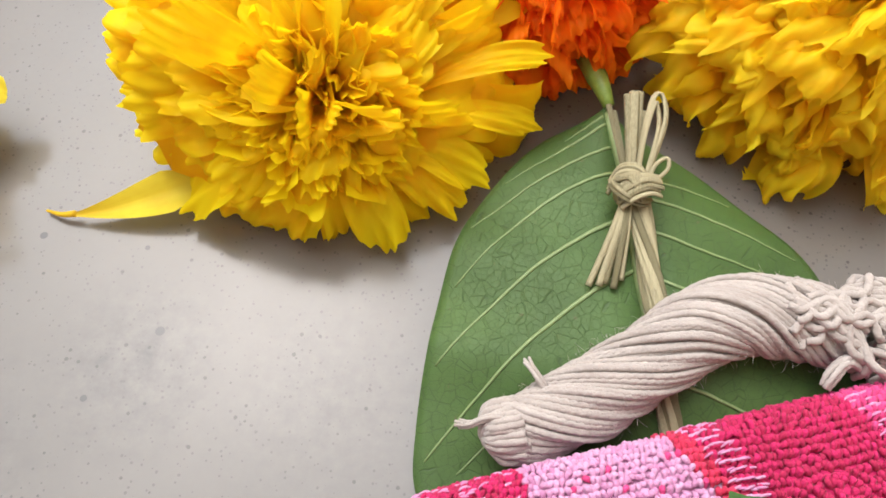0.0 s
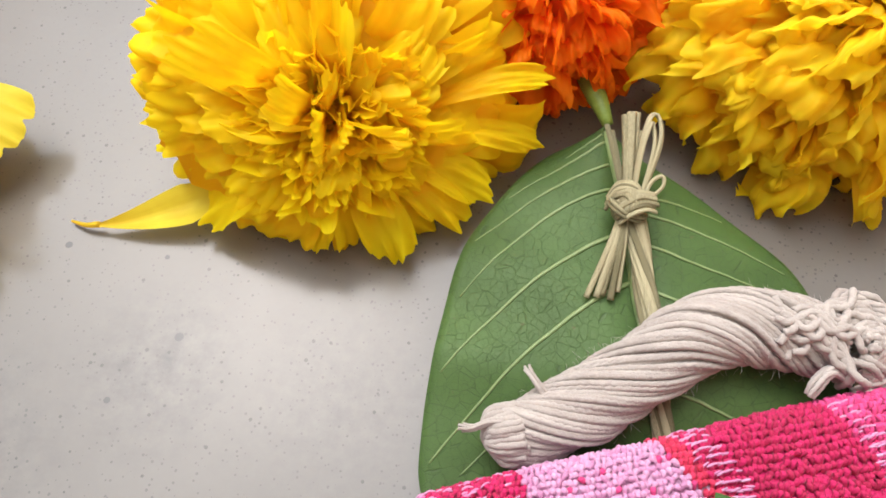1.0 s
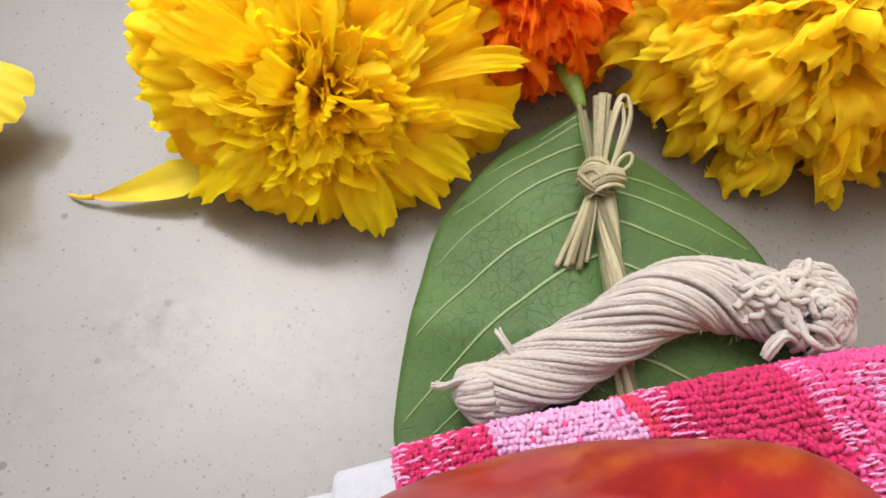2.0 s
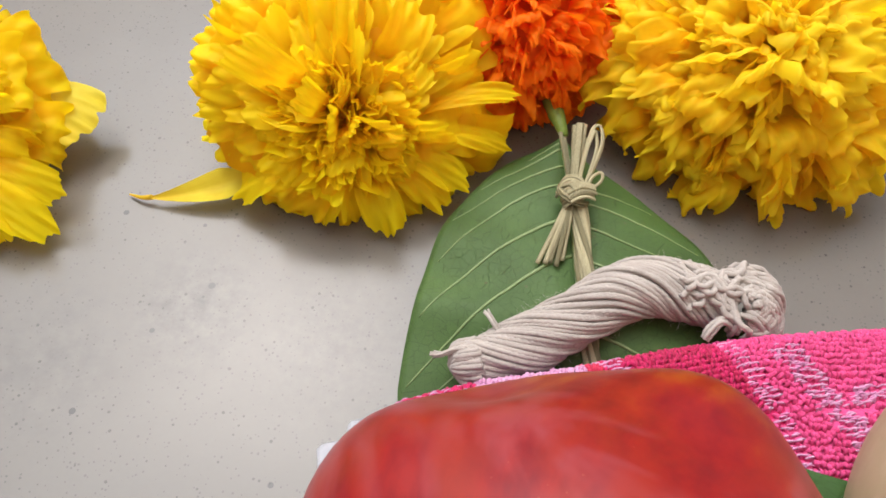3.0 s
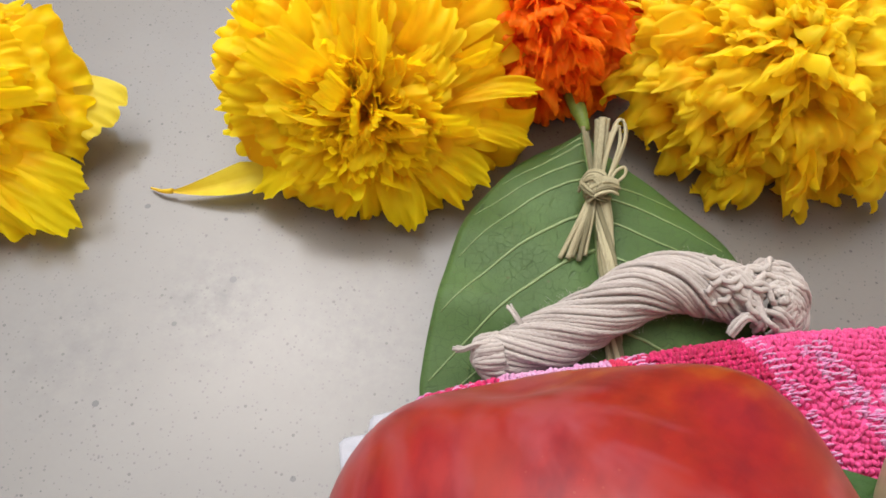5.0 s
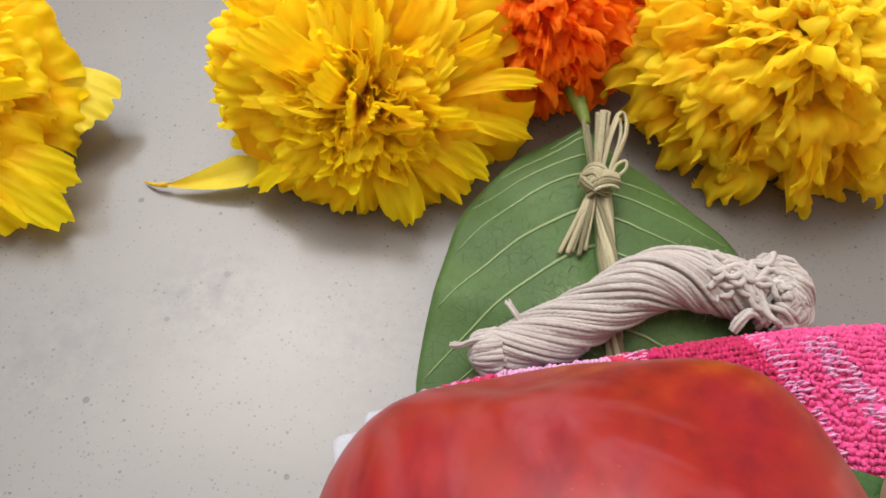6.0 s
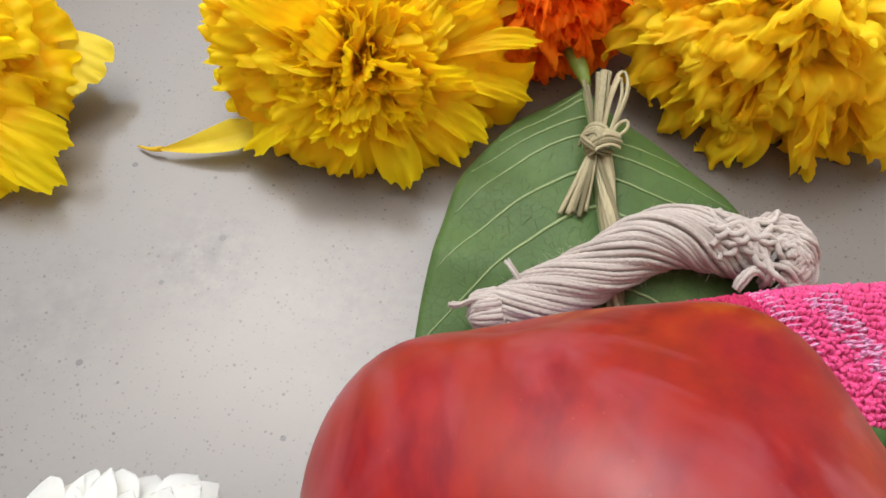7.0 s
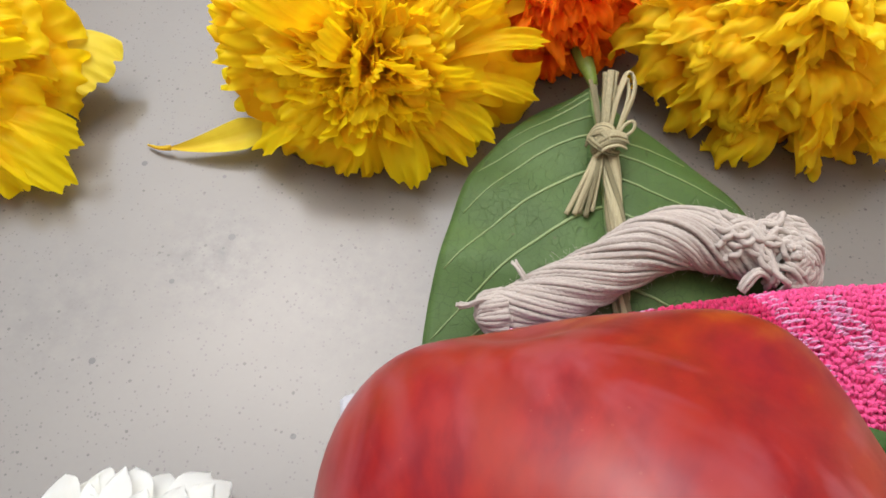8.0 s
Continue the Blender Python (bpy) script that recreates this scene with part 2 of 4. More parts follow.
FLOAT = pile_material("white_float", (0.56, 0.31, 0.46), (0.52, 0.16, 0.34))
FRUIT = plain("beige_rind", (0.50, 0.41, 0.27), (0.42, 0.33, 0.20), 0.5, 60.0, 0.0003, 0.15)
BOUNCE_WALL = plain("bounce_wall_cream", (0.80, 0.70, 0.55), (0.72, 0.62, 0.48), 0.85, 9.0, 0.002, 0.2)
BARK = plain("brown_stem", (0.16, 0.085, 0.04), (0.06, 0.03, 0.016), 0.7, 500.0, 0.0004, 0.5)


# ---------------------------------------------------------------- mesh helpers
def mesh_of(name, verts, faces, material, smooth=True, uvs=None):
    me = bpy.data.meshes.new(name)
    me.from_pydata([tuple(map(float, v)) for v in verts], [], faces)
    me.materials.append(material)
    if smooth:
        me.polygons.foreach_set("use_smooth", [True] * len(me.polygons))
    if uvs is not None:
        layer = me.uv_layers.new(name="UVMap")
        for loop in me.loops:
            layer.data[loop.index].uv = uvs[loop.vertex_index]
    me.update()
    return me


def base(name, origin, label, category, group="", kind=""):
    ob = new(name)
    ob.location = origin
    ob.empty_display_size = 0.01
    return tagged(ob, label, category, group, kind)


def part(name, geometry, material, parent, label="", smooth=True, uvs=None, at=None):
    """Links geometry (verts in world metres, faces) as one mesh under parent, whose origin is at."""
    verts, faces = geometry
    origin = np.array(at if at is not None else tuple(parent.location))
    ob = new(name, mesh_of(name, np.asarray(verts, float) - origin, faces, material, smooth, uvs))
    ob.parent = parent
    return tagged(ob, label)


def grid_faces(nu, nv, close_v=False, start=0):
    out = []
    for i in range(nu - 1):
        for j in range(nv if close_v else nv - 1):
            k = (j + 1) % nv
            out.append((start + i * nv + j, start + i * nv + k, start + (i + 1) * nv + k, start + (i + 1) * nv + j))
    return out


def spline(points, n):
    """Catmull-Rom curve through points, at n even steps of length."""
    p = np.array(points, float)
    p = np.vstack([2 * p[0] - p[1], p, 2 * p[-1] - p[-2]])
    out = []
    for i in range(1, len(p) - 2):
        for t in np.linspace(0, 1, 24, endpoint=False):
            a, b, c, d = p[i - 1 : i + 3]
            out.append(0.5 * (2 * b + (c - a) * t + (2 * a - 5 * b + 4 * c - d) * t**2 + (3 * b - a - 3 * c + d) * t**3))
    out.append(p[-2])
    out = np.array(out)
    s = np.concatenate([[0], np.cumsum(np.linalg.norm(np.diff(out, axis=0), axis=1))])
    want = np.linspace(0, s[-1], n)
    return np.stack([np.interp(want, s, out[:, k]) for k in range(3)], 1)


def unit(v):
    v = np.asarray(v, float)
    return v / (np.linalg.norm(v, axis=-1, keepdims=True) + 1e-12)


def frames(path, up=(0, 0, 1)):
    """Tangent, side and normal along a path."""
    t = unit(np.gradient(path, axis=0))
    side = np.cross(t, np.array(up, float))
    weak = np.linalg.norm(side, axis=1) < 0.15
    side[weak] = np.cross(t[weak], np.array((1.0, 0, 0)))
    side = unit(side)
    for i in range(1, len(side)):
        if side[i] @ side[i - 1] < 0:
            side[i] = -side[i]
    return t, side, np.cross(side, t)


def tube(path, radius, seg=8, flat=1.0, up=(0, 0, 1), ply=0, pitch=0.0026, ends=True, depth=0.16):
    """Round or flattened tube; ply gives it the twisted strands of a thread."""
    path = np.asarray(path, float)
    n = len(path)
    r = np.broadcast_to(np.asarray(radius, float), (n,))
    _, side, nor = frames(path, up)
    s = np.concatenate([[0], np.cumsum(np.linalg.norm(np.diff(path, axis=0), axis=1))])
    a = np.linspace(0, 2 * math.pi, seg, endpoint=False)[None, :]
    rr = r[:, None] * np.ones_like(a)
    if ply:
        rr = rr * (1 - depth + depth * np.abs(np.cos(0.5 * ply * (a - 2 * math.pi * s[:, None] / pitch))) * 1.6)
    v = path[:, None] + side[:, None] * (np.cos(a) * rr)[..., None] + nor[:, None] * (np.sin(a) * rr * flat)[..., None]
    verts = v.reshape(-1, 3)
    faces = grid_faces(n, seg, True)
    if ends:
        faces.append(tuple(range(seg - 1, -1, -1)))
        faces.append(tuple((n - 1) * seg + j for j in range(seg)))
    return verts, faces


def joined(pieces):
    verts, faces, k = [], [], 0
    for v, f in pieces:
        verts.append(np.asarray(v))
        faces += [tuple(i + k for i in q) for q in f]
        k += len(v)
    return np.vstack(verts), faces


# ---------------------------------------------------------------- floor
fl = new("floor", mesh_of("floor", [(-1, -1, 0), (1, -1, 0), (1, 1, 0), (-1, 1, 0), (-1, -1, -0.02), (1, -1, -0.02), (1, 1, -0.02), (-1, 1, -0.02)],
         [(0, 1, 2, 3), (7, 6, 5, 4), (0, 4, 5, 1), (1, 5, 6, 2), (2, 6, 7, 3), (3, 7, 4, 0)], FLOOR, False))
tagged(fl, "pale grey speckled ceramic floor tile, dusty and stained", "floor", kind="structure")


# unseen plain cream walls, added behind and beside the camera to bounce warm light
def wall(name, x0, x1, y0, y1):
    corners = [(x, y, z) for z in (-0.02, 2.6) for x, y in ((x0, y0), (x1, y0), (x1, y1), (x0, y1))]
    ob = new(name, mesh_of(name, corners, [(3, 2, 1, 0), (4, 5, 6, 7), (0, 1, 5, 4), (1, 2, 6, 5), (2, 3, 7, 6), (3, 0, 4, 7)], BOUNCE_WALL, False))
    return tagged(ob, "unseen plain cream wall, added to bounce warm light", "wall", kind="structure")


wall("bounce_wall_south", -1.0, 1.12, -1.12, -1.0)
wall("bounce_wall_east", 1.0, 1.12, -1.0, 1.0)


# ---------------------------------------------------------------- flowers
def petal_sheet(root, mid, tip, across, width, rng, ruffle, cup, frill, tip_round=0.14, nu=14, nv=33, waist=0.22, power=0.75, low=0.0007, crumple=0.0, rim=0.0, spoon=0.0):
    """One thin petal from root over mid to tip: narrow foot, broad ruffled end. Verts, faces, uvs."""
    u = 1 - (1 - np.linspace(0, 1, nu)[:, None]) ** 1.5
    v = np.linspace(-1, 1, nv)[None, :]
    ph = rng.uniform(0, 6.28, 7)
    edge = 0.4 * np.sin(3.6 * v + ph[0]) + 1.3 * (2 * np.abs(np.sin(3.7 * v + ph[1])) - 1) + 0.55 * (2 * np.abs(np.sin(8.0 * v + ph[4])) - 1) + 0.25 * np.sin(24.0 * v + ph[5])
    reach = 1 - tip_round * np.abs(v) ** 2.4 + frill * edge
    t = u * reach
    p = ((1 - t) ** 2)[..., None] * root + (2 * t * (1 - t))[..., None] * mid + (t**2)[..., None] * tip
    tan = unit((2 * (1 - t))[..., None] * (mid - root) + (2 * t)[..., None] * (tip - mid))
    side = unit(across)
    nor = unit(np.cross(tan, np.broadcast_to(side, tan.shape)))
    w = width * (waist + (1 - waist) * u**power) * (1 - 0.10 * u**6)
    w = w * (1 - spoon + spoon * np.sqrt(np.clip(1 - (np.clip(u - 0.80, 0, 1) / 0.2025) ** 2, 0.01, 1)))
    wave = np.sin(rng.uniform(3.4, 5.4) * v + ph[2] + 1.2 * u) + 0.4 * np.sin(rng.uniform(7, 10) * v + ph[3] - 3.0 * u)
    wave = 0.45 * wave + 0.55 * np.arcsin(np.clip(0.98 * np.sin(1.1 * wave + ph[6]), -1, 1))
    off = ruffle * width * u**2.2 * wave + cup * width * (v**2 - 0.3) * u**0.7
    off = off + rim * width * u**4 * (np.sin(10.0 * v + ph[1] + 5 * u) + 0.7 * np.sin(17.0 * v + ph[0] - 7 * u))
    off = off + crumple * width * u * (np.sin(9 * u + 3.0 * v + ph[5]) * np.sin(5.0 * v + ph[6]) + 0.6 * np.sin(15 * u - 4.0 * v + ph[6]) * np.sin(8.0 * v + ph[5]))
    p = p + side * (v * w)[..., None] + nor * off[..., None]
    p = p.reshape(-1, 3)
    p[:, 2] = np.where(p[:, 2] < low, low + (low - p[:, 2]) * 0.06, p[:, 2])
    uv = np.stack(np.broadcast_arrays((v + 1) / 2, u), -1).reshape(-1, 2)
    return p, grid_faces(nu, nv), uv


def flower(name, centre, axis, radius, count, material, label, seed, dome=0.62, open_to=98.0, width=0.17, ruffle=0.16, cup=0.10,
           frill=0.03, sink=0.28, tip_round=0.14, jitter=0.10, inner=None, inner_to=0.0, curl=0.12, group="flowers", power=0.8, waist=0.22,
           spin=0.35, layers=0.25, crumple=0.0, small=0.5, fold=0.55, heart=0.55, stretch=(1.0, 1.0, 1.0), rim=0.0, spoon=0.0, inner_curl=0.0, curls=0):
    """Many-petalled flower head: petals in a spiral over a dome, short and upright within, long and spread without."""
    rng = np.random.default_rng(seed)
    n = unit(axis)
    e1 = unit(np.cross((0.0, 1.0, 0.2), n))
    e2 = np.cross(n, e1)
    c = np.array(centre, float)
    foot = c.copy()
    foot[2] = 0.0
    ob = base(name, tuple(foot), label, "flower", group)
    core = c - n * radius * sink
    top = 1 - math.cos(radians(open_to))
    for i in range(count):
        f = (i + 0.5) / count
        th = math.acos(1 - f**1.18 * top) + rng.normal(0, 0.05)
        phi = i * 2.399963 + rng.normal(0, 0.2)
        rad = math.cos(phi) * e1 * stretch[0] + math.sin(phi) * e2 * (stretch[1] if math.sin(phi) > 0 else stretch[2])
        k = radius * (1 + rng.normal(0, jitter)) * (1 - layers * rng.random() ** 1.4 * min(1.0, th / 0.8))
        sn, cs = math.sin(min(th, 1.62)), math.cos(th)
        tip = c + rad * k * sn**0.9 + n * dome * k * cs
        root = core + rad * radius * 0.10 * sn + n * radius * 0.05 * cs
        # the outer part lies along the dome like a shingle, its end free
        t0 = max(th - fold * rng.uniform(0.75, 1.3), th * 0.35)
        mid = c + 1.10 * (rad * k * math.sin(t0) + n * dome * k * math.cos(t0)) + rng.normal(0, 0.03, 3) * radius
        tip = tip - n * radius * curl * sn + (rad * sn + n * cs) * radius * rng.normal(0.02, 0.05) + rng.normal(0, 0.02, 3) * radius
        turn = rng.normal(0, spin) + (1 - min(th, 1.0)) * rng.uniform(-1.5, 1.5) * (th < 1)
        tang = np.cross(n, rad)
        along = unit(tip - root)
        across = unit(tang * math.cos(turn) + np.cross(along, tang) * math.sin(turn))
        wide = radius * width * (small + (1.1 - small) * sn) * rng.uniform(0.75, 1.25)
        geo = petal_sheet(root, mid, tip, across, wide, rng, ruffle * rng.uniform(0.5, 1.5) * (1 + inner_curl * math.exp(-((th / 0.55) ** 2))), cup * rng.uniform(-0.6, 1.6), frill, tip_round, waist=waist, power=power, crumple=crumple, rim=rim * rng.uniform(0.4, 1.6), spoon=spoon)
        part("petal", geo[:2], inner if inner is not None and f < inner_to else material, ob, uvs=geo[2])
    # small crinkled petals that fill the middle
    for i in range(curls):
        th, phi = 0.52 * math.sqrt((i + 0.5) / curls), i * 2.399963
        rad = math.cos(phi) * e1 + math.sin(phi) * e2
        tip = c + rad * radius * math.sin(th) * 0.95 + n * dome * radius * math.cos(th) * rng.uniform(0.92, 1.06)
        root = core + rad * radius * 0.06 + n * radius * 0.10
        mid = (root + tip) / 2 + rng.normal(0, 0.03, 3) * radius
        turn = rng.uniform(-0.9, 0.9)
        across = unit(np.cross(n, rad) * math.cos(turn) + rad * math.sin(turn))
        geo = petal_sheet(root, mid, tip, across, radius * rng.uniform(0.10, 0.15), rng, 0.55, rng.uniform(-0.2, 0.6), 0.03, 0.0, waist=0.3, power=0.6, crumple=0.12, rim=0.10)
        part("petal", geo[:2], material, ob, uvs=geo[2])
    # dense heart of the flower, hidden under the petals
    a = np.linspace(0, 2 * math.pi, 24, endpoint=False)
    rows = []
    for q in np.linspace(0.02, 1.75, 12):
        ring = c - n * radius * 0.12 + (np.cos(a)[:, None] * e1 + np.sin(a)[:, None] * e2) * radius * heart * math.sin(q) * (1 + 0.12 * np.sin(7 * a + 5 * q))[:, None] + n * radius * heart * dome * math.cos(q)
        rows.append(ring)
    v = np.vstack(rows)
    v[:, 2] = np.maximum(v[:, 2], 0.0009)
    part("heart", (v, grid_faces(12, 24, True)), material, ob)
    # green cup that holds the petals
    a = np.linspace(0, 2 * math.pi, 14, endpoint=False)
    rows = []
    for d, r in ((-0.04, 0.12), (-0.12, 0.20), (-0.30, 0.15), (-0.42, 0.06)):
        ring = core + n * radius * d + (np.cos(a)[:, None] * e1 + np.sin(a)[:, None] * e2) * radius * r
        rows.append(ring)
    v = np.vstack(rows)
    v[:, 2] = np.maximum(v[:, 2], 0.0008)
    part("calyx", (v, grid_faces(4, 14, True)), STALK, ob, "green calyx")
    return ob


main_flower = flower("marigold", (-0.0140, 0.1030, 0.0138), (0.30, -0.76, 0.58), 0.0294, 252, YELLOW,
                     "bright yellow ruffled marigold lying open on the tile", 11, dome=0.50, open_to=98, width=0.245, ruffle=0.14, frill=0.024, crumple=0.075, layers=0.48, rim=0.042, inner_curl=2.0, curls=40,
                     tip_round=0.03, power=0.55, waist=0.18, cup=0.08, small=0.36, fold=0.40, spin=0.45, heart=0.84, jitter=0.10, stretch=(1.0, 1.07, 0.74))
right_flower = flower("marigold", (0.0655, 0.1280, 0.0160), (0.05, -0.48, 0.87), 0.0302, 296, GOLD,
                      "golden yellow marigold with crumpled folded petals", 23, dome=0.72, open_to=97, width=0.235, ruffle=0.20, cup=0.10, frill=0.022, jitter=0.06, fold=0.26, rim=0.045,
                      spin=0.75, layers=0.36, crumple=0.14, small=0.90, tip_round=-0.05, power=0.45, waist=0.25, heart=0.80, stretch=(1.05, 1.0, 0.92))
left_flower = flower("marigold", (-0.1000, 0.0858, 0.0130), (0.18, -0.48, 0.86), 0.0290, 250, YELLOW,
                     "yellow marigold with a drooping outer petal", 37, dome=0.52, open_to=100, width=0.245, ruffle=0.15, frill=0.024, crumple=0.075, small=0.34, fold=0.36, rim=0.042, inner_curl=2.0, curls=40,
                     tip_round=0.02, power=0.55, waist=0.18, cup=0.10, spin=0.5, heart=0.84, layers=0.46)
orange_flower = flower("marigold", (0.0180, 0.1335, 0.0150), (-0.10, -0.30, 0.95), 0.0205, 298, ORANGE,
                       "small deep orange marigold with tightly packed petals", 51, dome=0.92, open_to=125, heart=0.86, width=0.170, ruffle=0.20, cup=0.18, frill=0.02, fold=0.24, rim=0.05,
                       tip_round=0.0, power=0.5, waist=0.2, jitter=0.03, spin=0.9, layers=0.20, crumple=0.08, small=0.75, curl=0.0)
white_flower = flower("chrysanthemum", (-0.0225, 0.0010, 0.0075), (0.0, -0.12, 1.0), 0.0226, 280, WHITE,
                      "white chrysanthemum with rounded spoon petals, lying on the tile", 67, dome=0.56, open_to=98, width=0.118, ruffle=0.015, cup=0.06, spoon=1.0,
                      frill=0.0, tip_round=0.05, fold=0.55, heart=0.80, jitter=0.03, inner=CREAM, inner_to=0.16, power=0.40, waist=0.5, spin=0.14, layers=0.28)

rng = np.random.default_rng(5)
g = petal_sheet(np.array((-0.083, 0.097, 0.009)), np.array((-0.074, 0.098, 0.0125)), np.array((-0.0652, 0.0950, 0.0072)), (0.22, 1.0, 0.1), 0.0078, rng, 0.06, -0.10, 0.026, 0.14, waist=0.25, power=0.6, rim=0.05)
part("petal", g[:2], PALE, left_flower, "pale yellow drooping petal", uvs=g[2])


# single longer petals that hang out of the rim of the open marigold
rng = np.random.default_rng(41)
LOBES = [
    ((-0.0142, 0.0832, 0.003), 0.0040, (1, -0.3, 0.1)),
    ((-0.0010, 0.0832, 0.0025), 0.0048, (1, 0.15, 0.1)),
    ((0.0196, 0.1100, 0.018), 0.0030, (0.3, 1, 0.2)),
    ((0.0190, 0.1035, 0.009), 0.0030, (0.5, 1, 0.2)),
    ((0.0120, 0.0945, 0.006), 0.0042, (0.8, 0.9, 0.1)),
    ((0.0081, 0.0900, 0.004), 0.0045, (1, 0.5, 0.0)),
    ((-0.0315, 0.0846, 0.0045), 0.0048, (0.7, -0.8, 0.1)),
    ((-0.0425, 0.0970, 0.008), 0.0050, (0.2, -1, 0.1)),
    ((-0.0485, 0.1110, 0.009), 0.0050, (0.0, -1, 0.1)),
]
heart_at = np.array((-0.0112, 0.0985, 0.0150))
for tip, width, side in LOBES:
    tip = np.array(tip)
    mid = heart_at * 0.42 + tip * 0.58 + np.array((0, 0, 0.0068))
    g = petal_sheet(heart_at + (tip - heart_at) * 0.2 - np.array((0, 0, 0.004)), mid, tip, side, width, rng, 0.10, 0.10, 0.018, 0.16, waist=0.3, power=0.6, crumple=0.14, rim=0.05)
    part("petal", g[:2], YELLOW, main_flower, uvs=g[2])

# broad lower petals of the marigold with the drooping petal
for tip, width, side in (((-0.0645, 0.0700, 0.003), 0.0046, (0.6, 1, 0.1)), ((-0.0735, 0.0668, 0.003), 0.0062, (1, 0.35, 0.1)), ((-0.0830, 0.0660, 0.003), 0.0058, (1, -0.1, 0.1)), ((-0.0655, 0.0780, 0.005), 0.0046, (0.3, 1, 0.1))):
    tip, foot = np.array(tip), np.array((-0.0955, 0.0790, 0.0150))
    g = petal_sheet(foot + (tip - foot) * 0.2 - np.array((0, 0, 0.004)), foot * 0.4 + tip * 0.6 + np.array((0, 0, 0.0070)), tip, side, width, rng, 0.10, 0.10, 0.016, 0.14, waist=0.3, power=0.6, crumple=0.14, rim=0.05)
    part("petal", g[:2], YELLOW, left_flower, uvs=g[2])


# fallen petal with its thread-like foot
def fallen_petal():
    ob = base("fallen_petal", (-0.043, 0.090, 0.0), "pale yellow fallen petal curled to a thin tip", "petal")
    rng = np.random.default_rng(9)
    g = petal_sheet(np.array((-0.0505, 0.0833, 0.0016)), np.array((-0.0430, 0.0842, 0.0022)), np.array((-0.0315, 0.0902, 0.0042)), (-0.45, 0.85, 0.20), 0.0040, rng, 0.05, 0.40, 0.01, 0.2, waist=0.06, power=1.2)
    part("blade", g[:2], PALE, ob, uvs=g[2])
    part("foot", tube(spline([(-0.0500, 0.0835, 0.0017), (-0.0523, 0.0833, 0.0013), (-0.0552, 0.0840, 0.0007)], 9), np.linspace(0.0006, 0.00022, 9), 6), PALE, ob, "thin pale thread-like foot")
    return ob


fallen_petal()


# ---------------------------------------------------------------- large leaf with its veins
LEAF_TOP, LEAF_END = 0.1095, 0.036
LEFT_EDGE = [(0.1095, 0.0285), (0.1078, 0.0242), (0.1048, 0.0205), (0.1012, 0.0180), (0.0965, 0.0149), (0.0923, 0.0122), (0.0883, 0.0101), (0.0837, 0.0088), (0.0795, 0.0081), (0.0681, 0.0071), (0.0608, 0.0068), (0.0500, 0.0072), (0.044, 0.011), (0.036, 0.042)]
RIGHT_EDGE = [(0.1095, 0.0312), (0.1070, 0.0340), (0.1035, 0.0392), (0.1018, 0.0431), (0.0992, 0.0469), (0.0962, 0.0510), (0.0927, 0.0550), (0.0889, 0.0588), (0.0847, 0.0620), (0.075, 0.0665), (0.065, 0.0670), (0.052, 0.062), (0.036, 0.043)]
RIB = [(0.1095, 0.0299), (0.094, 0.0335), (0.080, 0.0350), (0.060, 0.0395), (0.036, 0.0425)]


def along_y(table, y):
    """Smoothed reading of a table of (y, x)."""
    t = np.array(table)[::-1]
    dense = np.linspace(t[0, 0], t[-1, 0], 240)
    x = np.interp(dense, t[:, 0], t[:, 1])
    for _ in range(3):
        x = np.convolve(np.pad(x, 6, mode="reflect", reflect_type="odd"), np.ones(13) / 13, "valid")
    return np.interp(y, dense, x)


def leaf_point(y, f, lift=0.0):
    """Point of the leaf at height y of the plan and f from the rib (-1 left edge, 1 right edge)."""
    rib, left, right = along_y(RIB, y), along_y(LEFT_EDGE, y), along_y(RIGHT_EDGE, y)
    x = rib + np.where(f < 0, (rib - left) * f, (right - rib) * f)
    low = np.clip((0.070 - y) / 0.022, 0, 1)
    low = low * low * (3 - 2 * low)
    z = 0.0088 - 0.0036 * np.abs(f) ** 1.8 - 0.0008 * np.exp(-(f / 0.10) ** 2) + 0.0005 * np.sin(y * 420 + 2 * f) * np.abs(f)
    z = z * (1 - low) + 0.0012 * low
    return np.stack(np.broadcast_arrays(x, y, z + lift), -1)


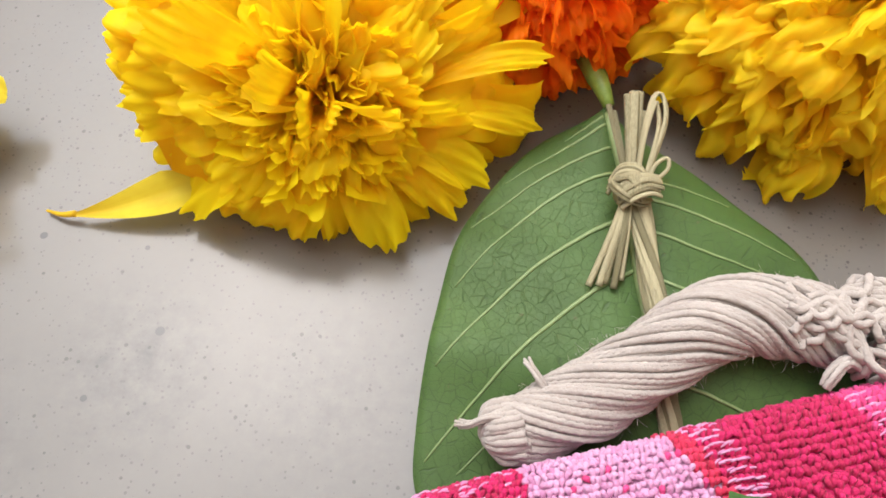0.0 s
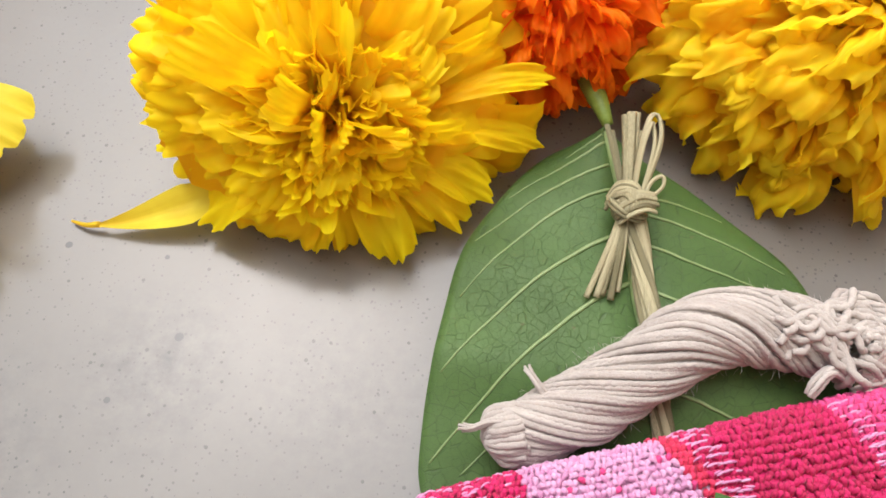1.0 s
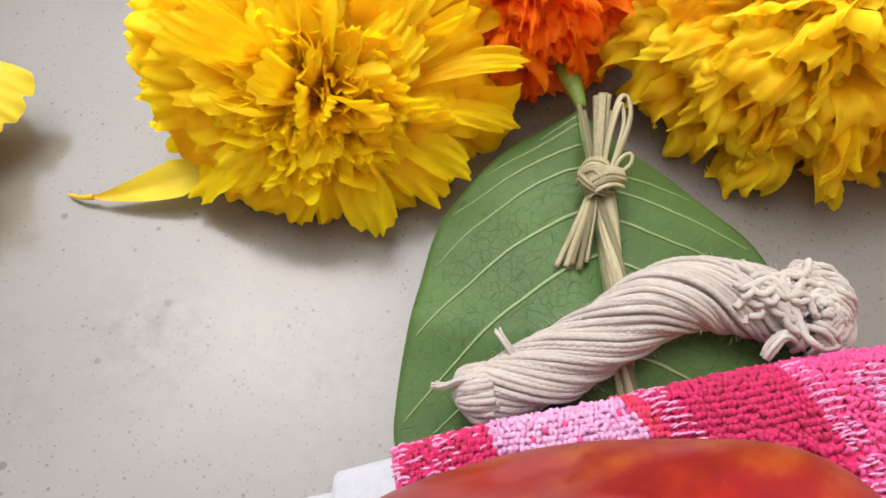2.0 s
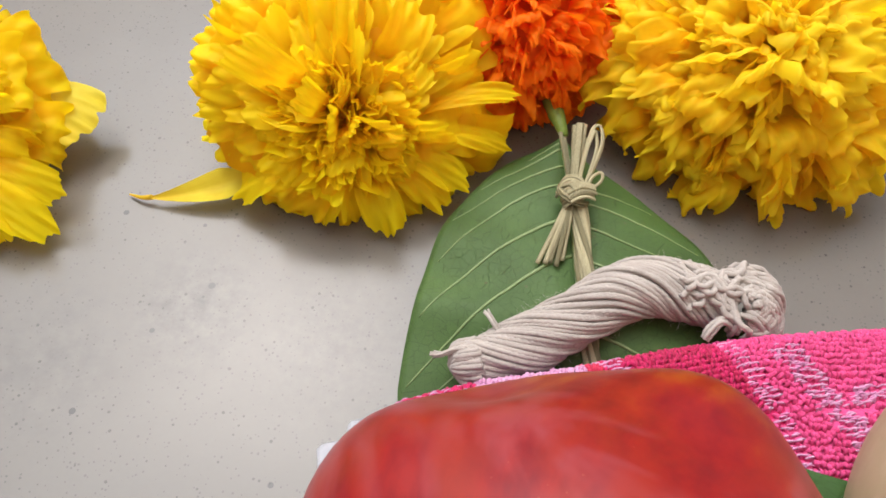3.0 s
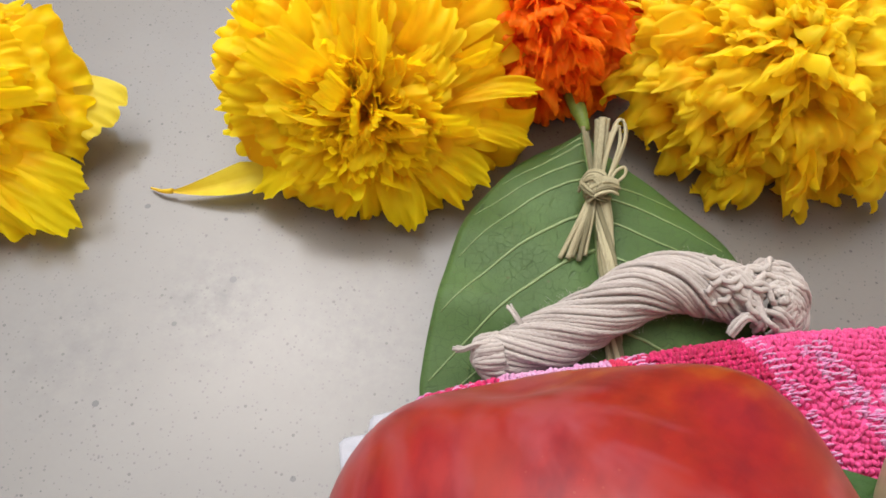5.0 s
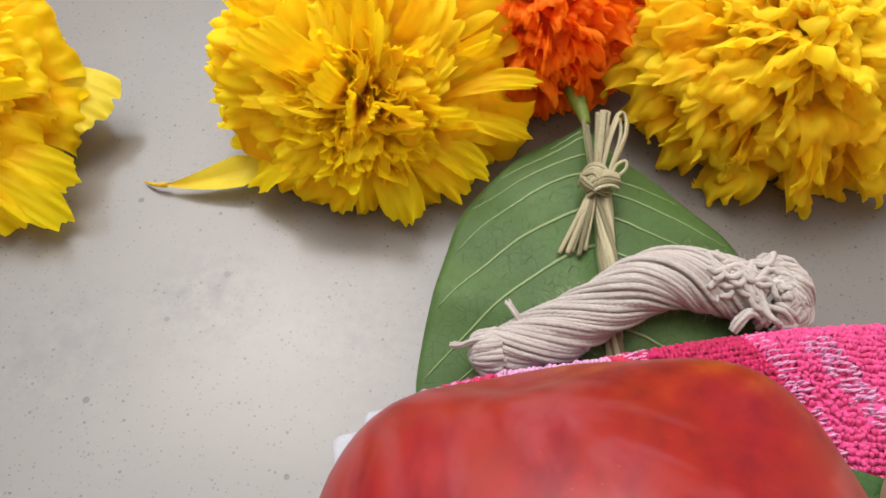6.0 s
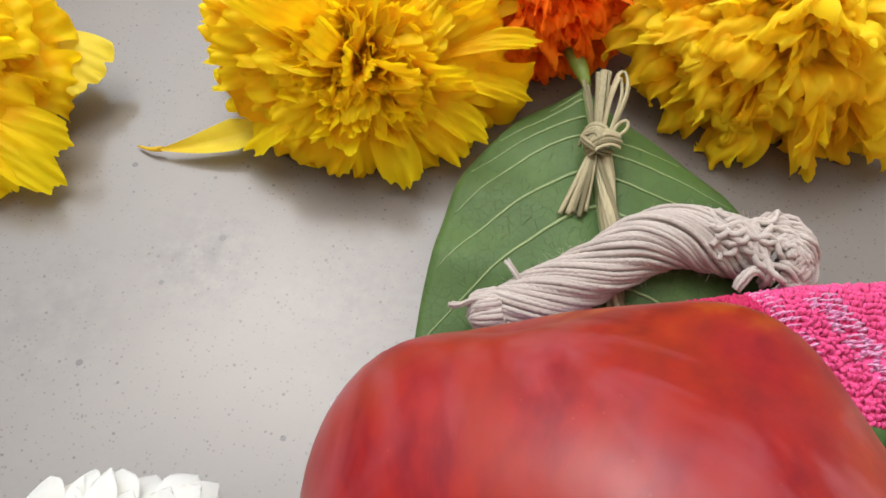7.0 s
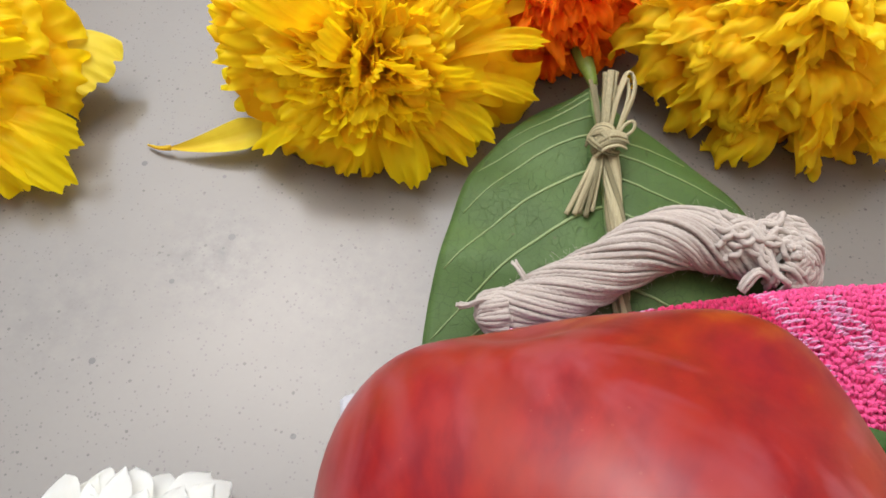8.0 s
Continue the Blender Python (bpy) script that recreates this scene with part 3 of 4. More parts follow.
def big_leaf():
    ob = base("leaf", (0.035, 0.08, 0.0), "broad green leaf, pale underside up, with raised veins", "leaf")
    ny, nf = 70, 41
    y = np.linspace(LEAF_TOP, LEAF_END, ny)[:, None]
    f = np.linspace(-1, 1, nf)[None, :]
    top = leaf_point(y, f).reshape(-1, 3)
    low = top - np.array((0, 0, 0.00035))
    q = grid_faces(ny, nf)
    faces = q + [tuple(i + ny * nf for i in reversed(a)) for a in q]
    rim = [i * nf for i in range(ny)] + [(ny - 1) * nf + j for j in range(1, nf)] + [i * nf + nf - 1 for i in range(ny - 2, -1, -1)] + [j for j in range(nf - 2, 0, -1)]
    for a, b in zip(rim, rim[1:] + rim[:1]):
        faces.append((a, b, b + ny * nf, a + ny * nf))
    part("blade", (np.vstack([top, low]), faces), LEAF, ob)
    ys = np.linspace(0.1085, 0.045, 60)
    part("midrib", tube(leaf_point(ys, np.zeros(60), 0.0001), np.linspace(0.0009, 0.0004, 60), 8), VEIN, ob, "pale raised midrib")
    # side veins: start and end in the plan, rise of the middle, thickness
    veins = [(0.0293, 0.1076, 0.0238, 0.1033, 0.0, 0.6), (0.0298, 0.1062, 0.0153, 0.0950, 0.0, 0.7), (0.0306, 0.1020, 0.0110, 0.0868, 0.0013, 0.8), (0.0318, 0.0974, 0.0098, 0.0772, 0.0034, 0.9),
             (0.0330, 0.0896, 0.0085, 0.0652, 0.0031, 1.1), (0.0345, 0.0816, 0.0086, 0.0530, 0.0031, 1.1), (0.0360, 0.0720, 0.0130, 0.0520, 0.002, 0.9),
             (0.0330, 0.0965, 0.0490, 0.0953, 0.0005, 0.8), (0.0335, 0.0937, 0.0580, 0.0872, 0.0008, 0.9), (0.0340, 0.0888, 0.0605, 0.0828, -0.0005, 0.9), (0.0350, 0.0812, 0.0560, 0.0745, 0.0, 0.9), (0.0390, 0.0664, 0.0580, 0.0610, 0.0, 0.9)]
    for x0, y0, x1, y1, rise, size in veins:
        s = np.linspace(0, 1, 40)
        wob = 0.00005 * np.sin(s * 17 + y0 * 900) + 0.00003 * np.sin(s * 41 + x1 * 700)
        yy = y0 + (y1 - y0) * s + 4 * rise * s * (1 - s) + wob
        xx = x0 + (x1 - x0) * s
        rib, left, right = along_y(RIB, yy), along_y(LEFT_EDGE, yy), along_y(RIGHT_EDGE, yy)
        f = np.clip(np.where(xx < rib, (xx - rib) / (rib - left), (xx - rib) / (right - rib)), -0.97, 0.97)
        part("vein", tube(leaf_point(yy, f, 0.00006), np.linspace(0.00038, 0.00012, 40) * size, 6, 0.7), VEIN, ob, "pale side vein")
    return ob


big_leaf()
stalk = base("leaf_stalk", (0.029, 0.113, 0.0), "green leaf stalk running under the orange flower", "stalk")
part("stem", tube(spline([(0.0302, 0.1098, 0.0086), (0.0287, 0.1130, 0.0095), (0.0268, 0.118, 0.0090), (0.025, 0.126, 0.006), (0.024, 0.134, 0.0035)], 26), np.concatenate([np.linspace(0.0009, 0.0017, 6), np.linspace(0.0017, 0.0022, 20)]), 12), STALK, stalk)


# ---------------------------------------------------------------- straw knot
def ribbon(points, width, thick=0.00025, n=22, roll=0.0, twist=0.0, taper=0.0):
    """Flat straw blade along points, folded along its middle."""
    path = spline(points, n)
    _, side, nor = frames(path)
    ang = roll + twist * np.linspace(0, 1, n)
    s = side * np.cos(ang)[:, None] + nor * np.sin(ang)[:, None]
    m = -side * np.sin(ang)[:, None] + nor * np.cos(ang)[:, None]
    w = width * (1 - taper * np.linspace(0, 1, n))
    prof = ((-1, 0.0), (-0.5, 0.30), (0, 0.12), (0.5, 0.32), (1, 0.0), (0.5, 0.02), (0, -0.2), (-0.5, 0.0))
    rows = [path + s * (w * a)[:, None] + m * (w * b * 0.6 + thick * (1 if i in (1, 2, 3) else -1 if i > 4 else 0))[:, None] for i, (a, b) in enumerate(prof)]
    v = np.stack(rows, 1).reshape(-1, 3)
    faces = grid_faces(n, 8, True) + [tuple(range(7, -1, -1)), tuple((n - 1) * 8 + j for j in range(8))]
    return v, faces


def straw_knot():
    ob = base("straw_bundle", (0.034, 0.092, 0.0), "bundle of dry straw blades tied in a knot", "straw")
    rng = np.random.default_rng(3)
    k = np.array((0.0327, 0.0918, 0.0125))
    # upper cut ends
    for dx, dy, w, lift in ((-0.0052, 0.0125, 0.00050, 0.0030), (-0.0040, 0.0118, 0.00045, 0.0026), (-0.0018, 0.0138, 0.00065, 0.0042), (-0.0006, 0.0142, 0.00075, 0.0045), (0.0006, 0.0146, 0.00070, 0.0040), (0.0016, 0.0120, 0.0005, 0.0030)):
        part("blade", ribbon([k + (dx * 0.12, 0.001, 0.0005), k + (dx * 0.4, dy * 0.5, lift * 0.6), k + (dx * 0.75, dy, lift)], w, roll=rng.uniform(-0.4, 0.4)), STRAW, ob)
    # loops that turn back into the knot
    for reach, wide, w in ((0.0135, 0.0036, 0.00055), (0.0120, 0.0027, 0.00042)):
        part("loop", ribbon([k + (0.0006, 0.001, 0.001), k + (0.0012, reach * 0.6, 0.004), k + (0.0022, reach * 0.97, 0.0052), k + (wide, reach, 0.0046), k + (wide + 0.0004, reach * 0.7, 0.0036), k + (0.0018, 0.0012, 0.0012)], w, n=34, roll=0.9), STRAW, ob)
    part("loop", ribbon([k + (0.0020, 0.0, 0.001), k + (0.0030, 0.0032, 0.0022), k + (0.0046, 0.0044, 0.0026), k + (0.0048, 0.0030, 0.0020), k + (0.0032, 0.0012, 0.0014), k + (0.0026, 0.0006, 0.001)], 0.00030, n=30, roll=0.6), STRAW, ob)
    # the knot's wraps
    wraps = (
        ([(-0.0040, 0.0008, 0.0004), (-0.0022, 0.0030, 0.0030), (0.0008, 0.0026, 0.0040), (0.0026, 0.0006, 0.0030)], 0.00085),
        ([(-0.0042, -0.0002, 0.0000), (-0.0026, 0.0018, 0.0034), (0.0004, 0.0012, 0.0046), (0.0030, -0.0012, 0.0030)], 0.00080),
        ([(-0.0036, 0.0012, 0.0010), (-0.0034, -0.0016, 0.0034), (-0.0014, -0.0034, 0.0036), (0.0016, -0.0038, 0.0026), (0.0036, -0.0026, 0.0010)], 0.00080),
        ([(-0.0026, 0.0006, 0.0036), (-0.0008, 0.0004, 0.0050), (0.0006, -0.0014, 0.0048), (0.0022, -0.0034, 0.0034)], 0.00085),
        ([(-0.0030, -0.0030, 0.0020), (-0.0006, -0.0016, 0.0046), (0.0020, -0.0002, 0.0048), (0.0052, 0.0004, 0.0036)], 0.00115),
        ([(-0.0022, -0.0040, 0.0016), (0.0000, -0.0030, 0.0042), (0.0026, -0.0018, 0.0044), (0.0050, -0.0012, 0.0030)], 0.00100),
        ([(-0.0034, 0.0022, 0.0000), (-0.0010, 0.0036, 0.0020), (0.0018, 0.0028, 0.0024), (0.0032, 0.0010, 0.0004)], 0.00070),
    )
    for pts, w in wraps:
        for o in (-1, 0, 1):
            go = unit(np.array(pts[-1]) - np.array(pts[0]))
            aside = unit(np.cross(go, (0, 0, 1.0))) * o * w * 0.72
            part("wrap", ribbon([k + np.array(p) * 0.72 + aside + np.array((0, 0, -0.00025 * abs(o))) for p in pts], w * 0.46, 0.00018, 26, roll=0.3 * o), STRAW, ob)
    a = np.linspace(0, 2 * math.pi, 16, endpoint=False)
    rows = [k + np.stack([np.cos(a) * 0.0022 * r, np.sin(a) * 0.0024 * r, np.full(16, z)], 1) for r, z in ((0.5, -0.0028), (1.0, -0.0012), (1.05, 0.0010), (0.8, 0.0028), (0.3, 0.0038))]
    part("knot_core", (np.vstack(rows), grid_faces(5, 16, True) + [tuple(64 + j for j in range(16))]), STRAW, ob)
    # lower cut ends, fanned to one side
    for dx, dy, w in ((-0.0048, -0.0140, 0.00045), (-0.0044, -0.0128, 0.00042), (-0.0034, -0.0138, 0.00050), (-0.0026, -0.0134, 0.00048), (-0.0014, -0.0140, 0.00050), (-0.0004, -0.0126, 0.00045)):
        part("blade", ribbon([k + (dx * 0.2, -0.002, 0.0006), k + (dx * 0.5, dy * 0.5, -0.0004), k + (dx, dy, -0.0032)], w, roll=rng.uniform(-0.5, 0.5)), STRAW, ob)
    # twisted tail that runs under the skein and the cloth
    for j in range(10):
        a0 = j * math.pi / 5
        line = spline([k + (0.0012, -0.002, 0.0), (0.0352, 0.084, 0.0112), (0.0365, 0.0755, 0.0110), (0.0385, 0.066, 0.0080), (0.0405, 0.0575, 0.0040)], 44)
        _, s, m = frames(line)
        ang = a0 + np.linspace(0, 5.0, 44)
        rad = 0.0010 + 0.0003 * math.sin(j * 2.1)
        line = line + s * (np.cos(ang) * rad)[:, None] + m * (np.sin(ang) * rad * 0.8)[:, None]
        part("blade", tube(line, 0.00055, 8, 0.45), STRAW, ob)
    return ob


straw_knot()


# ---------------------------------------------------------------- cotton skein
def skein():
    ob = base("cotton_skein", (0.042, 0.068, 0.0), "twisted skein of off-white cotton thread with looped ends", "thread")
    rng = np.random.default_rng(8)
    core = spline([(0.0188, 0.0570, 0.0074), (0.0220, 0.0582, 0.0078), (0.0281, 0.0618, 0.0092), (0.0354, 0.0672, 0.0102), (0.0412, 0.0719, 0.0118), (0.0475, 0.0745, 0.0126), (0.0545, 0.0749, 0.0122), (0.0600, 0.0744, 0.0112)], 260)
    n = len(core)
    s = np.linspace(0, 1, n)
    _, side, nor = frames(core)
    body = np.interp(s, [0, 0.08, 0.25, 0.42, 0.58, 0.72, 0.87, 1], [0.0036, 0.0041, 0.0047, 0.0044, 0.0048, 0.0048, 0.0049, 0.0046])
    def ring(ang, r, wob):
        w = 1 + 0.05 * np.sin(s * wob + ang[0] * 3)
        return core + side * (np.cos(ang) * r * w)[:, None] + nor * (np.sin(ang) * r * w * 0.92)[:, None]
    for layer, count, shrink in ((0, 52, 1.0), (1, 38, 0.86)):
        for j in range(count):
            a0 = 2 * math.pi * j / count + rng.normal(0, 0.07)
            ang = a0 - 7.0 * s + 0.25 * np.sin(5 * s + a0) + rng.normal(0, 0.03)
            line = ring(ang, body * shrink * (1 + rng.normal(0, 0.03)), rng.uniform(6, 16))
            part("strand", tube(line, 0.00045, 10, ply=2, pitch=0.0024, depth=0.12), COTTON, ob)
    # rounded left end: strands turn over and go back inside
    c0, t0 = core[0], unit(core[0] - core[10])
    for j in range(17):
        a = math.pi * (j + 0.5) / 17 - 0.2
        out = side[0] * math.cos(a) + nor[0] * math.sin(a)
        r = 0.0038
        pts = [c0 + out * r - t0 * 0.002, c0 + out * r * 0.95 + t0 * 0.0012, c0 + out * r * 0.55 + t0 * 0.0026, c0 - out * r * 0.1 + t0 * 0.0028, c0 - out * r * 0.6 + t0 * 0.0018, c0 - out * r * 0.9 - t0 * 0.001]
        pts = [p + rng.normal(0, 0.0002, 3) for p in pts]
        part("strand", tube(spline(pts, 34), 0.00050, 10, ply=2, pitch=0.0027, depth=0.13), COTTON, ob)
    # short frayed tips
    for pts in ([(0.0180, 0.0578, 0.0112), (0.0160, 0.0576, 0.0106), (0.0140, 0.0568, 0.0096), (0.0124, 0.0568, 0.0090)], [(0.0228, 0.0620, 0.0112), (0.0216, 0.0632, 0.0120), (0.0207, 0.0644, 0.0118), (0.0203, 0.0654, 0.0108)]):
        for j in range(5):
            a = 2 * math.pi * j / 5
            spread = np.array((math.cos(a), math.sin(a), 0.4 * math.sin(2 * a)))
            part("frayed_yarn", tube(spline([np.array(p) + spread * g for p, g in zip(pts, (0.0003, 0.00028, 0.00030, 0.00050))], 26), np.linspace(0.00030, 0.00020, 26), 7, ply=2, pitch=0.0014), COTTON, ob, "frayed cut tip")
    # looped far end: strands swirl one inside the other and hang over the end
    hub = np.array((0.0646, 0.0738, 0.0))
    for j in range(18):
        r = 0.10 + 0.90 * j / 17
        q = np.radians(np.linspace(170 - 30 * r, -95 + rng.uniform(-14, 14), 17))
        x, y = np.cos(q) * 0.0068 * r, np.sin(q) * 0.0068 * r
        z = 0.0152 - 0.0012 * r - 0.0052 * r**2 * np.clip(np.cos(q), 0, 1) - 0.0035 * r * np.clip(-np.sin(q), 0, 1)
        pts = [hub + np.array((a, b, max(c, 0.0012))) + rng.normal(0, 0.00018, 3) for a, b, c in zip(x, y, z)]
        part("strand", tube(spline(pts, 80), 0.00052, 10, ply=2, pitch=0.0027, depth=0.13), COTTON, ob)
    # outermost strands drape down the end
    for j in range(12):
        y = 0.0800 - 0.0098 * j / 11
        x = 0.0695 - 0.0006 * abs(j - 4)
        pts = [(x - 0.0030, y + 0.0012, 0.0138), (x - 0.0008, y + 0.0006, 0.0140), (x + 0.0014, y, 0.0118), (x + 0.0024, y - 0.0006, 0.0080), (x + 0.0020, y - 0.0012, 0.0040), (x + 0.0006, y - 0.0014, 0.0014)]
        pts = [np.array(p) + rng.normal(0, 0.00022, 3) for p in pts]
        part("strand", tube(spline(pts, 50), 0.00052, 10, ply=2, pitch=0.0027, depth=0.13), COTTON, ob)
    # waved strands between the twist and the swirl
    for j in range(16):
        i = n - 52 + int(rng.integers(0, 16))
        a0 = 0.30 + 2.5 * j / 15
        start = core[i] + side[i] * math.cos(a0) * 0.0047 + nor[i] * math.sin(a0) * 0.0047
        end = hub + np.array((rng.uniform(-0.0042, -0.0005), 0.0062 - 0.0120 * j / 15 + rng.normal(0, 0.0005), 0.0150))
        s1 = np.linspace(0, 1, 11)[:, None]
        lat = unit(np.cross(end - start, (0, 0, 1.0)))
        pts = start + (end - start) * s1 + lat * (0.0011 * np.sin(s1 * rng.uniform(8, 12) + rng.uniform(0, 6))) + np.array((0, 0, 0.0011)) * np.sin(s1 * 3.1)
        pts = list(pts) + [end + unit(end - start) * 0.0010 - np.array((0, 0, 0.0014)), end + unit(end - start) * 0.0008 - np.array((0, 0, 0.0040))]
        part("strand", tube(spline(pts, 76), 0.00052, 10, ply=2, pitch=0.0027, depth=0.13), COTTON, ob)
    for j in range(6):
        a = 2 * math.pi * j / 6
        spread = np.array((math.cos(a), math.sin(a), 0.5 * math.sin(2 * a)))
        part("knotted_yarn", tube(spline([np.array(p) + spread * g for p, g in zip([(0.0622, 0.0690, 0.0124), (0.0604, 0.0694, 0.0140), (0.0588, 0.0690, 0.0146), (0.0574, 0.0674, 0.0140), (0.0568, 0.0662, 0.0130)], (0.0006, 0.0006, 0.0005, 0.0007, 0.0005))], 30), np.linspace(0.00042, 0.00034, 30), 8, ply=2, pitch=0.0018), COTTON, ob, "knotted thread tip")
    for j in range(5):
        dx = 0.0010 * j
        part("strand", tube(spline([(0.0600 + dx, 0.0772, 0.0125), (0.0610 + dx, 0.0800, 0.0135), (0.0625 + dx * 1.1, 0.0818 - dx * 0.3, 0.0130), (0.0645 + dx * 1.1, 0.0812 - dx * 0.3, 0.0125), (0.0662 + dx, 0.0790 - dx * 0.3, 0.0120)], 40), 0.00052, 10, ply=2, pitch=0.0027, depth=0.13), COTTON, ob)
    # loose fibres standing off the thread
    hairs = []
    for j in range(300):
        i = int(rng.integers(2, n - 2))
        a = rng.uniform(-0.6, 3.7)
        out = side[i] * math.cos(a) + nor[i] * math.sin(a)
        p = core[i] + out * (body[i] + 0.0003)
        d = unit(out * 0.6 + rng.normal(0, 0.8, 3))
        q = p + d * rng.uniform(0.0008, 0.0022)
        hairs.append(tube(spline([p, (p + q) / 2 + rng.normal(0, 0.0003, 3), q], 5), 0.000016, 3, ends=False))
    tagged(part("fuzz", joined(hairs), COTTON, ob, "loose cotton fibres"), kind="stuff")
    return ob


skein()


# ---------------------------------------------------------------- folded cloth
RIDGE = spline([(-0.0012, 0.0438, 0), (0.008, 0.0470, 0), (0.021, 0.0515, 0), (0.039, 0.0580, 0), (0.056, 0.0645, 0), (0.071, 0.0695, 0), (0.090, 0.0750, 0), (0.115, 0.0810, 0)], 300)
RIDGE_S = np.concatenate([[0], np.cumsum(np.linalg.norm(np.diff(RIDGE, axis=0), axis=1))])
CLOTH_LONG = RIDGE_S[-1]


def cloth_point(u, a, grow=0.0):
    """Point on the folded cloth: u metres along, a the angle round its section (0 front, 90 top, 180 back)."""
    u, a = np.broadcast_arrays(np.asarray(u, float), np.asarray(a, float))
    p = np.stack([np.interp(u, RIDGE_S, RIDGE[:, k]) for k in range(3)], -1)
    q = np.stack([np.interp(u + 0.001, RIDGE_S, RIDGE[:, k]) for k in range(3)], -1) - np.stack([np.interp(u - 0.001, RIDGE_S, RIDGE[:, k]) for k in range(3)], -1)
    t = unit(q)
    fwd = np.stack([t[..., 1], -t[..., 0], 0 * t[..., 0]], -1)
    w = np.interp(u, [0, 0.02, 0.05, 0.08, 0.12], [0.0085, 0.0095, 0.0125, 0.0150, 0.0165])
    h = np.interp(u, [0, 0.010, 0.025, 0.055, 0.080, 0.12], [0.0023, 0.0042, 0.0074, 0.0078, 0.0066, 0.0060])
    ca, sa = np.cos(a), np.sin(a)
    x = np.sign(ca) * np.abs(ca) ** 0.55
    z = np.sign(sa) * np.abs(sa) ** 0.70
    slump = 0.0012 * np.sin(u * 95 + 0.6) * (sa > 0) * sa + 0.0006 * np.sin(u * 230 + x * 3)* (sa > 0) * sa
    return p + fwd * (w * (1 + x) + grow * ca)[..., None] + np.array((0, 0, 1.0)) * (h * (1 + z) + slump + 0.0018 + grow * sa)[..., None]


def cloth_zone(u, x):
    """Colour band of the cloth at u along and x across (0 back ridge, metres to the front)."""
    v = x
    if u < 0.0095:
        return "hem"
    if u - 0.10 * v < 0.0112:
        return "float" if int(u * 4000) % 2 else "crimson"
    if u - 0.15 * v < 0.0222:
        return "crimson"
    if u - 0.37 * v < 0.0400:
        return "rose"
    if u - 0.33 * v < 0.0422:
        return "coral"
    if u - 0.30 * v < 0.0460:
        return "mixed"
    if u - 0.15 * v < 0.0625:
        return "crimson"
    if u - 0.20 * v < 0.0652:
        return "mixed" if v > 0.001 else "pink"
    if abs(u - 0.45 * v - 0.0705) < 0.0028 and v > 0.003:
        return "float"
    if v > 0.0105 and abs(v - 0.0125 + 0.06 * (u - 0.08)) < 0.0014 and u > 0.080:
        return "float"
    return "pink"


